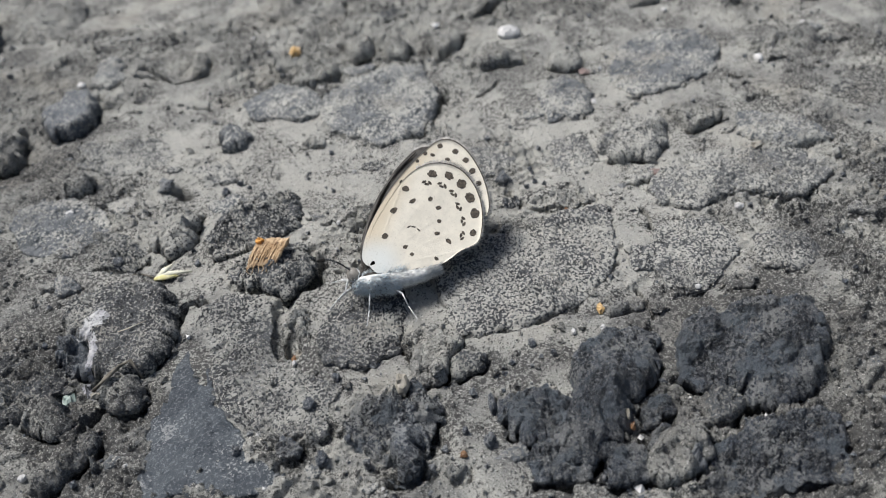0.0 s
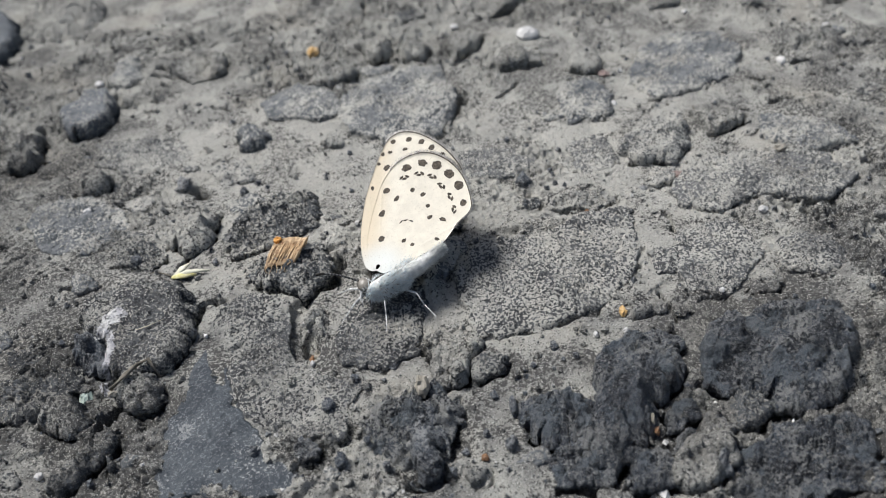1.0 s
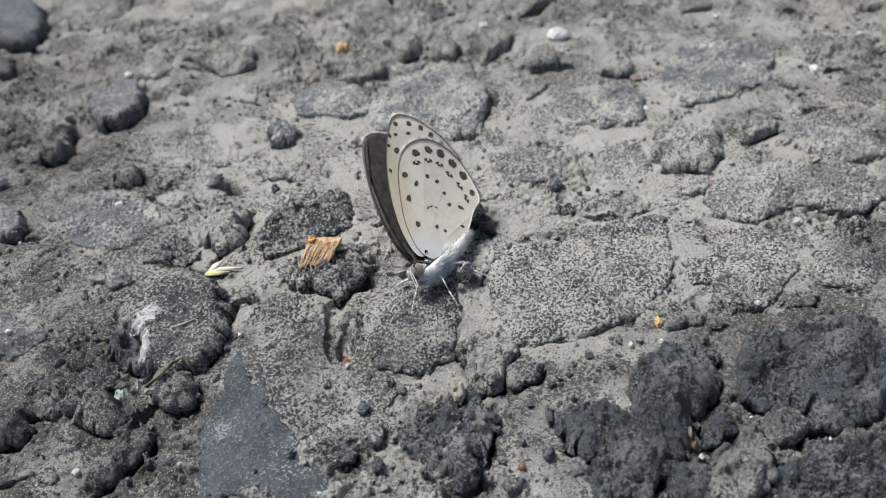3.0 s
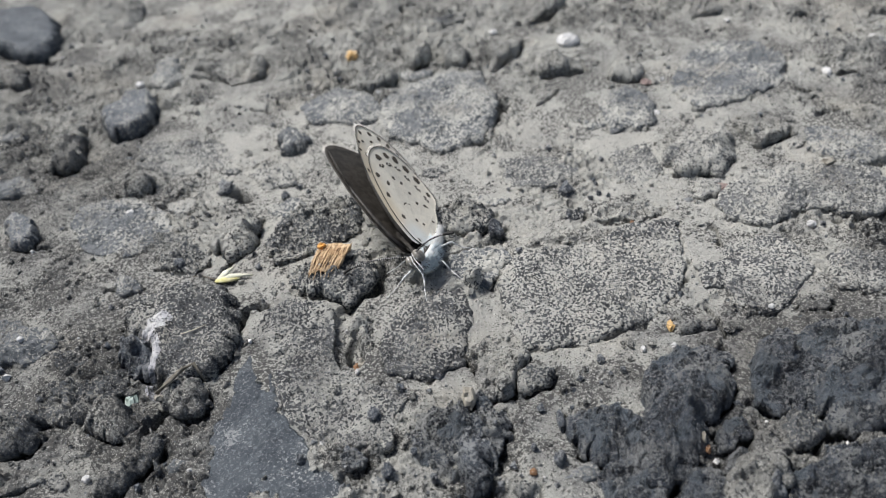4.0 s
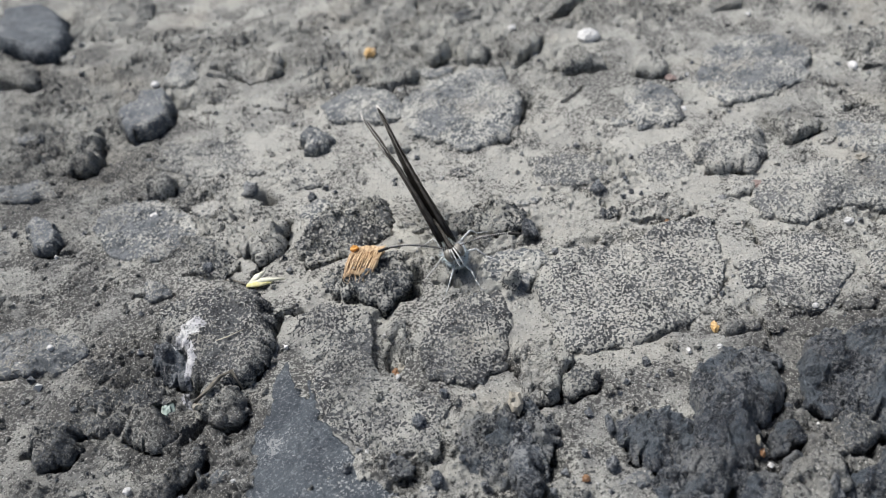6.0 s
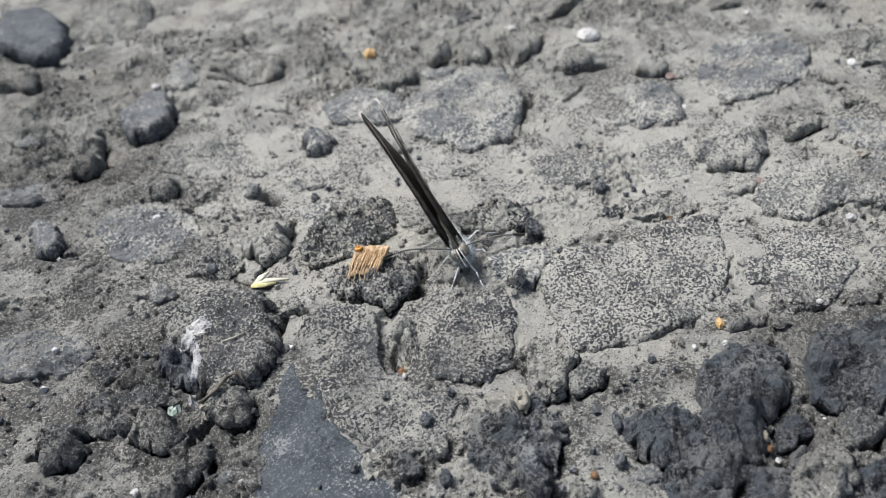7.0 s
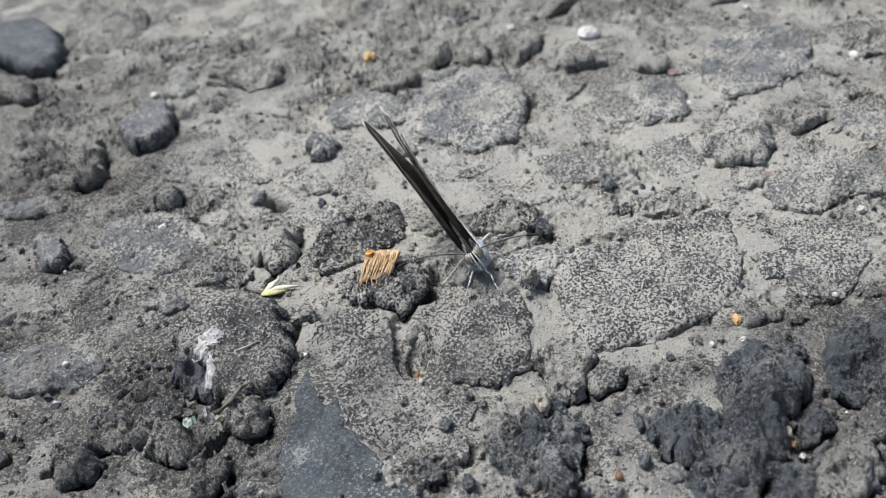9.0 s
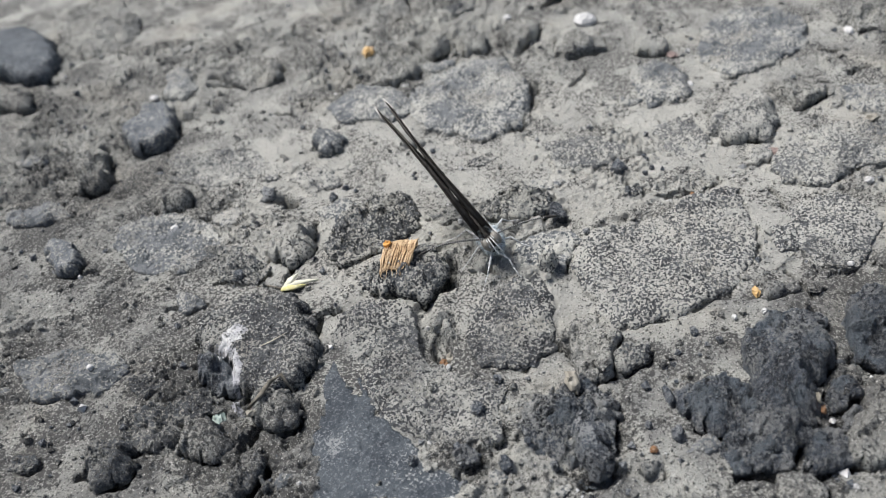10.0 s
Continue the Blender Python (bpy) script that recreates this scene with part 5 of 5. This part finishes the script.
def butterfly():
    """Stands at the origin of its own space, head towards +x; the body tilts on the legs, the wings turn on the body."""
    rng = np.random.RandomState(21)
    fly = tagged(new("butterfly"), "small pale butterfly with black-spotted wings standing on mud", "butterfly")
    s = Sheet()
    s.blob((-0.05, 0, -1.0), (1.6, 0.8, 0.82), 0, 14, 20, 0.12, 3)
    s.s = [0 if sum(s.v[i][2] for i in f) / len(f) > -0.6 else 1 for f in s.f]
    body = part("thorax", s.mesh("thorax", [SKIN, BELLY]), fly, "dark thorax under blue-white fur")
    s = Sheet()
    fur_coat(s, rng, 2400, [(-0.5, 0, -1.0, 0.85), (0.2, 0, -1.05, 0.85), (0.9, 0, -1.0, 0.65), (-1.2, 0, -1.1, 0.75)], 0.5, 0)
    fur_coat(s, rng, 260, [(1.1, 0, -0.9, 0.6), (-0.2, 0, -1.2, 0.95)], 0.30, 1)
    for i in range(1500):
        side = 1 if i % 2 else -1
        p = Vector((rng.uniform(-2.3, 0.9), side * rng.uniform(0.26, 0.46), rng.uniform(-1.1, -0.4)))
        q = p + Vector((-0.55, side * 0.05, 0.40)) * rng.uniform(0.4, 1.1) + Vector(rng.normal(0, 0.13, 3))
        s.hair(p, q, 0.019, 0)
    part("fur", s.mesh("fur", [FUR, SKIN]), body, "long blue-white hairs")
    s = Sheet()
    s.blob((1.45, 0, -0.15), (0.45, 0.45, 0.52), 0, 10, 14, 0.05, 1)
    for side in (1, -1):
        s.blob((1.7, 0.44 * side, 0.05), (0.50, 0.36, 0.56), 1, 12, 16)
        s.tube([(1.9, 0.24 * side, 0.57), (2.2, 0.38 * side, 0.05), (1.95, 0.36 * side, -0.49)], [0.035, 0.04, 0.035], 5, 2)
        s.tube([(1.4, 0.5 * side, 0.49), (1.2, 0.7 * side, 0.05), (1.4, 0.52 * side, -0.47)], [0.035, 0.04, 0.035], 5, 2)
        s.tube([(1.7, 0.10 * side, 0.45), (2.08, 0.13 * side, 0.05), (2.25, 0.16 * side, -0.45), (2.38, 0.16 * side, -0.8), (2.45, 0.14 * side, -1.05)], [0.04, 0.05, 0.06, 0.05, 0.02], 6, 2)
    fur_coat(s, rng, 120, [(1.4, 0, -0.2, 0.40), (1.1, 0, -0.5, 0.6)], 0.2, 0)
    s.v = [v + Vector((-0.3, 0, -0.4)) for v in s.v]
    part("head", s.mesh("head", [SKIN, EYE, LIMB]), body, "dark head with white-rimmed grey eyes")
    s = Sheet()
    path = [(-0.8, 0, -1.0), (-1.5, 0, -1.05), (-2.3, 0, -1.05), (-3.2, 0, -0.98), (-4.0, 0, -0.85), (-4.7, 0, -0.7), (-5.3, 0, -0.55)]
    s.tube(path, [0.62, 0.64, 0.6, 0.54, 0.44, 0.32, 0.14], 14, 1)
    s.s = [1 if sum(s.v[i][2] for i in f) / len(f) > -0.45 else 0 for f in s.f]
    for i in range(1500):
        k = rng.rand() * 5.6
        p = Vector(path[int(k)]).lerp(Vector(path[int(k) + 1]), k % 1)
        r = 0.64 - 0.07 * k
        q = rng.uniform(0, 6.283)
        d = Vector((0, math.cos(q), math.sin(q)))
        s.hair(p + d * r * 0.95, p + d * (r + 0.2) + Vector((-0.4, 0, 0)) + Vector(rng.normal(0, 0.08, 3)), 0.03, 1 if d.z > 0.85 else 0)
    for i in range(900):
        x = rng.uniform(-4.6, 0.9)
        p = Vector((x, rng.uniform(-0.1, 0.1), -0.35))
        s.hair(p, p + Vector((rng.uniform(-0.7, 0.1), rng.normal(0, 0.04), rng.uniform(0.6, 1.5))), 0.035, 1)
    for i in range(700):
        p = Vector((rng.uniform(-0.9, 0.6), rng.uniform(-0.12, 0.12), -0.4))
        s.hair(p, p + Vector((rng.uniform(-0.5, 0.1), -0.9 * p.y + rng.normal(0, 0.03), rng.uniform(0.8, 2.6))), 0.04, 1)
    part("abdomen", s.mesh("abdomen", [BELLY, SKIN]), body, "slender furry whitish abdomen")
    wings = []
    for side, word in ((1, "left"), (-1, "right")):
        wings.append((side, wing("forewing", FORE, False, side, body, "cream forewing, dark-spotted below, slate above", fore_marks(), (0.35, 0.66))))
        wings.append((side, wing("hindwing", HIND, True, side, body, "cream hindwing with rows of black spots", hind_marks(), (0.27, 0.70))))
        s = Sheet()
        root = Vector((1.35, 0.16 * side, -0.03))
        count = 34
        length = 5.2
        pts = []
        for i in range(count + 1):
            k = i / count
            d = Vector((0.42 if side > 0 else 0.12, side * (0.80 + 0.1 * k), (0.06 if side > 0 else 0.80) - 0.22 * k * k))
            pts.append(root + d * length * k)
        for i in range(count):
            club = 0.11 if i > count - 6 else 0.068
            s.tube([pts[i], pts[i].lerp(pts[i + 1], 0.62)], [club, club], 6, 0)
            s.tube([pts[i].lerp(pts[i + 1], 0.6), pts[i + 1]], [club * 0.85, club * 0.85], 6, 0 if i > count - 6 else 1)
        part("antenna", s.mesh("antenna", [BLACK, LIMB]), body, "black and white ringed antenna")
    for side in (1, -1):
        for hip, knee, shin, foot in (((1.5, 0.3, 1.25), (2.4, 0.8, 1.05), (2.9, 1.05, 0.6), (3.6, 1.5, 0.05)),
                                      ((0.1, 0.6, 1.1), (0.4, 1.7, 1.35), (0.6, 2.6, 0.6), (0.9, 3.7, 0.05)),
                                      ((-0.9, 0.6, 1.1), (-2.0, 1.9, 1.3), (-2.3, 2.8, 0.6), (-2.8, 3.9, 0.05))):
            s = Sheet()
            shift = 0.45
            tuck = 1.0 if side > 0 or foot[0] > 3 else 0.6
            pts = [(p[0], p[1] * side * tuck + shift * (p[2] / 1.5), p[2]) for p in (hip, knee, shin, foot)]
            end = Vector(pts[-1])
            s.tube(pts[:2], [0.12, 0.075], 7, 0)
            s.tube(pts[1:3], [0.065, 0.05], 6, 0)
            s.tube([pts[2], Vector(pts[2]).lerp(end, 0.6), end, end + Vector((0.15, 0.2 * side, -0.05))], [0.045, 0.04, 0.035, 0.015], 6, 0)
            for i in range(40):
                k = rng.rand()
                p = Vector(pts[0]).lerp(Vector(pts[1]), k)
                s.hair(p, p + Vector(rng.normal(0, 0.1, 3)) + Vector((-0.1, 0, -0.15)), 0.018, 0)
            part("leg", s.mesh("leg", [LIMB]), fly, "thin whitish leg")
    return fly, body, wings


fly, body, wings = butterfly()


def motions():
    """The butterfly turns on the spot, leans and opens its wings a little."""
    # seconds, place x, y and height of the wing roots, turn, pitch, roll, half the opening of the wings, forward swing of the right wings, slide of the left forewing
    rows = [
        (0, 0.29, -5.64, 2.55, 182.81, -1.43, 65.28, 4, 5, -5),
        (0.5, -0.23, -5.57, 2.58, 199.97, 6.52, 84.78, 4, 5, -3),
        (1, -0.54, -5.97, 2.56, 195.55, 17.13, 78.24, 4, 5, 0),
        (1.2, -0.73, -5.73, 2.5, 197.24, 12.91, 74.89, 4, 5, 0),
        (1.5, -0.68, -5.97, 2.56, 198.22, 8.17, 68.77, 4, 6, 0),
        (1.8, -0.06, -6.48, 2.6, 205.28, 15, 55.96, 5, 8, 0),
        (2, -0.44, -6.34, 2.57, 202.32, 22.25, 49.19, 5, 9, 0),
        (2.5, 0.47, -4.96, 2.58, 221.53, -0.65, 57.24, 4.5, 6.5, 0),
        (2.7, 0.31, -4.44, 2.4, 221.81, -1.35, 57.15, 4.5, 6.5, 0),
        (3.2, 0.1, -3.58, 2.54, 236.8, -7.34, 53.92, 5, 6, 0),
        (3.8, -0.55, -2.53, 2.63, 252.78, -14.23, 49.17, 5, 5, -2),
        (4, -1.07, -1.88, 2.56, 253.78, -16.52, 50.09, 4.5, 4, -3),
        (4.5, -1.69, -1.37, 2.59, 267.09, -10.35, 38.75, 0.49, 0, -5),
        (4.8, -1.79, -1.26, 2.81, 276.03, -18.31, 27.7, 0.21, 0, 0),
        (5, -1.57, -1.73, 2.89, 282.59, -16.62, 22.46, 0.17, 0, 0),
        (5.2, -1.31, -1.38, 2.81, 274.93, -19.57, 7.6, 1.02, 0, 0),
        (5.5, -1.44, -1.2, 2.69, 284.53, -14.42, 15.4, 1.7, 0, 0),
        (5.7, -1.41, -1.22, 2.72, 284.07, -18.59, 19.96, 0.88, 0, 0),
        (6.3, -1.33, -1.26, 2.82, 275.27, -22.73, 14.94, 1.4, 0, 0),
        (6.8, -1.27, -1.3, 2.9, 266.31, -30.13, 11.18, 1.34, 0, 0),
        (7, -1.25, -1.31, 2.93, 277.55, -14.1, 23.74, 1.71, 0, 0),
        (7.2, -1.25, -1.37, 2.98, 271.56, -15.02, 19.71, 1.28, 0, 0),
        (7.5, -1.26, -1.45, 3.03, 288, -12, 31.5, 1.11, 0, 0),
        (8, -1.28, -1.42, 2.98, 275.6, -12.63, 25.59, 1.39, 0, 0),
        (8.5, -1.29, -1.39, 2.93, 276.63, -13.36, 25.75, 1.43, 0, 0),
        (9, -1.17, -1.47, 2.94, 277.72, -13.04, 26.51, 1.84, 0, 0),
        (9.5, -1.24, -1.47, 2.99, 282.08, -5.84, 25.5, 0.47, 0, 0),
        (10, -1.32, -1.48, 3.04, 279.83, -12.04, 25.68, -0.27, 0, 0),
    ]
    walk(fly, [(t, pose(x * MM, y * MM, GROUND * MM, 0, 0, turn)) for t, x, y, z, turn, pitch, roll, gap, swing, slide in rows])
    walk(body, [(t, pose(0, 0, (z - GROUND) * MM, roll, pitch, 0)) for t, x, y, z, turn, pitch, roll, gap, swing, slide in rows])
    for side, ob in wings:
        walk(ob, [(t, pose(0, 0.5 * side * MM, 0, -side * gap, swing if side < 0 else slide if ob.name.startswith("forewing") else 0, 4.5 * side)) for t, x, y, z, turn, pitch, roll, gap, swing, slide in rows])


GROUND = 0.55
motions()
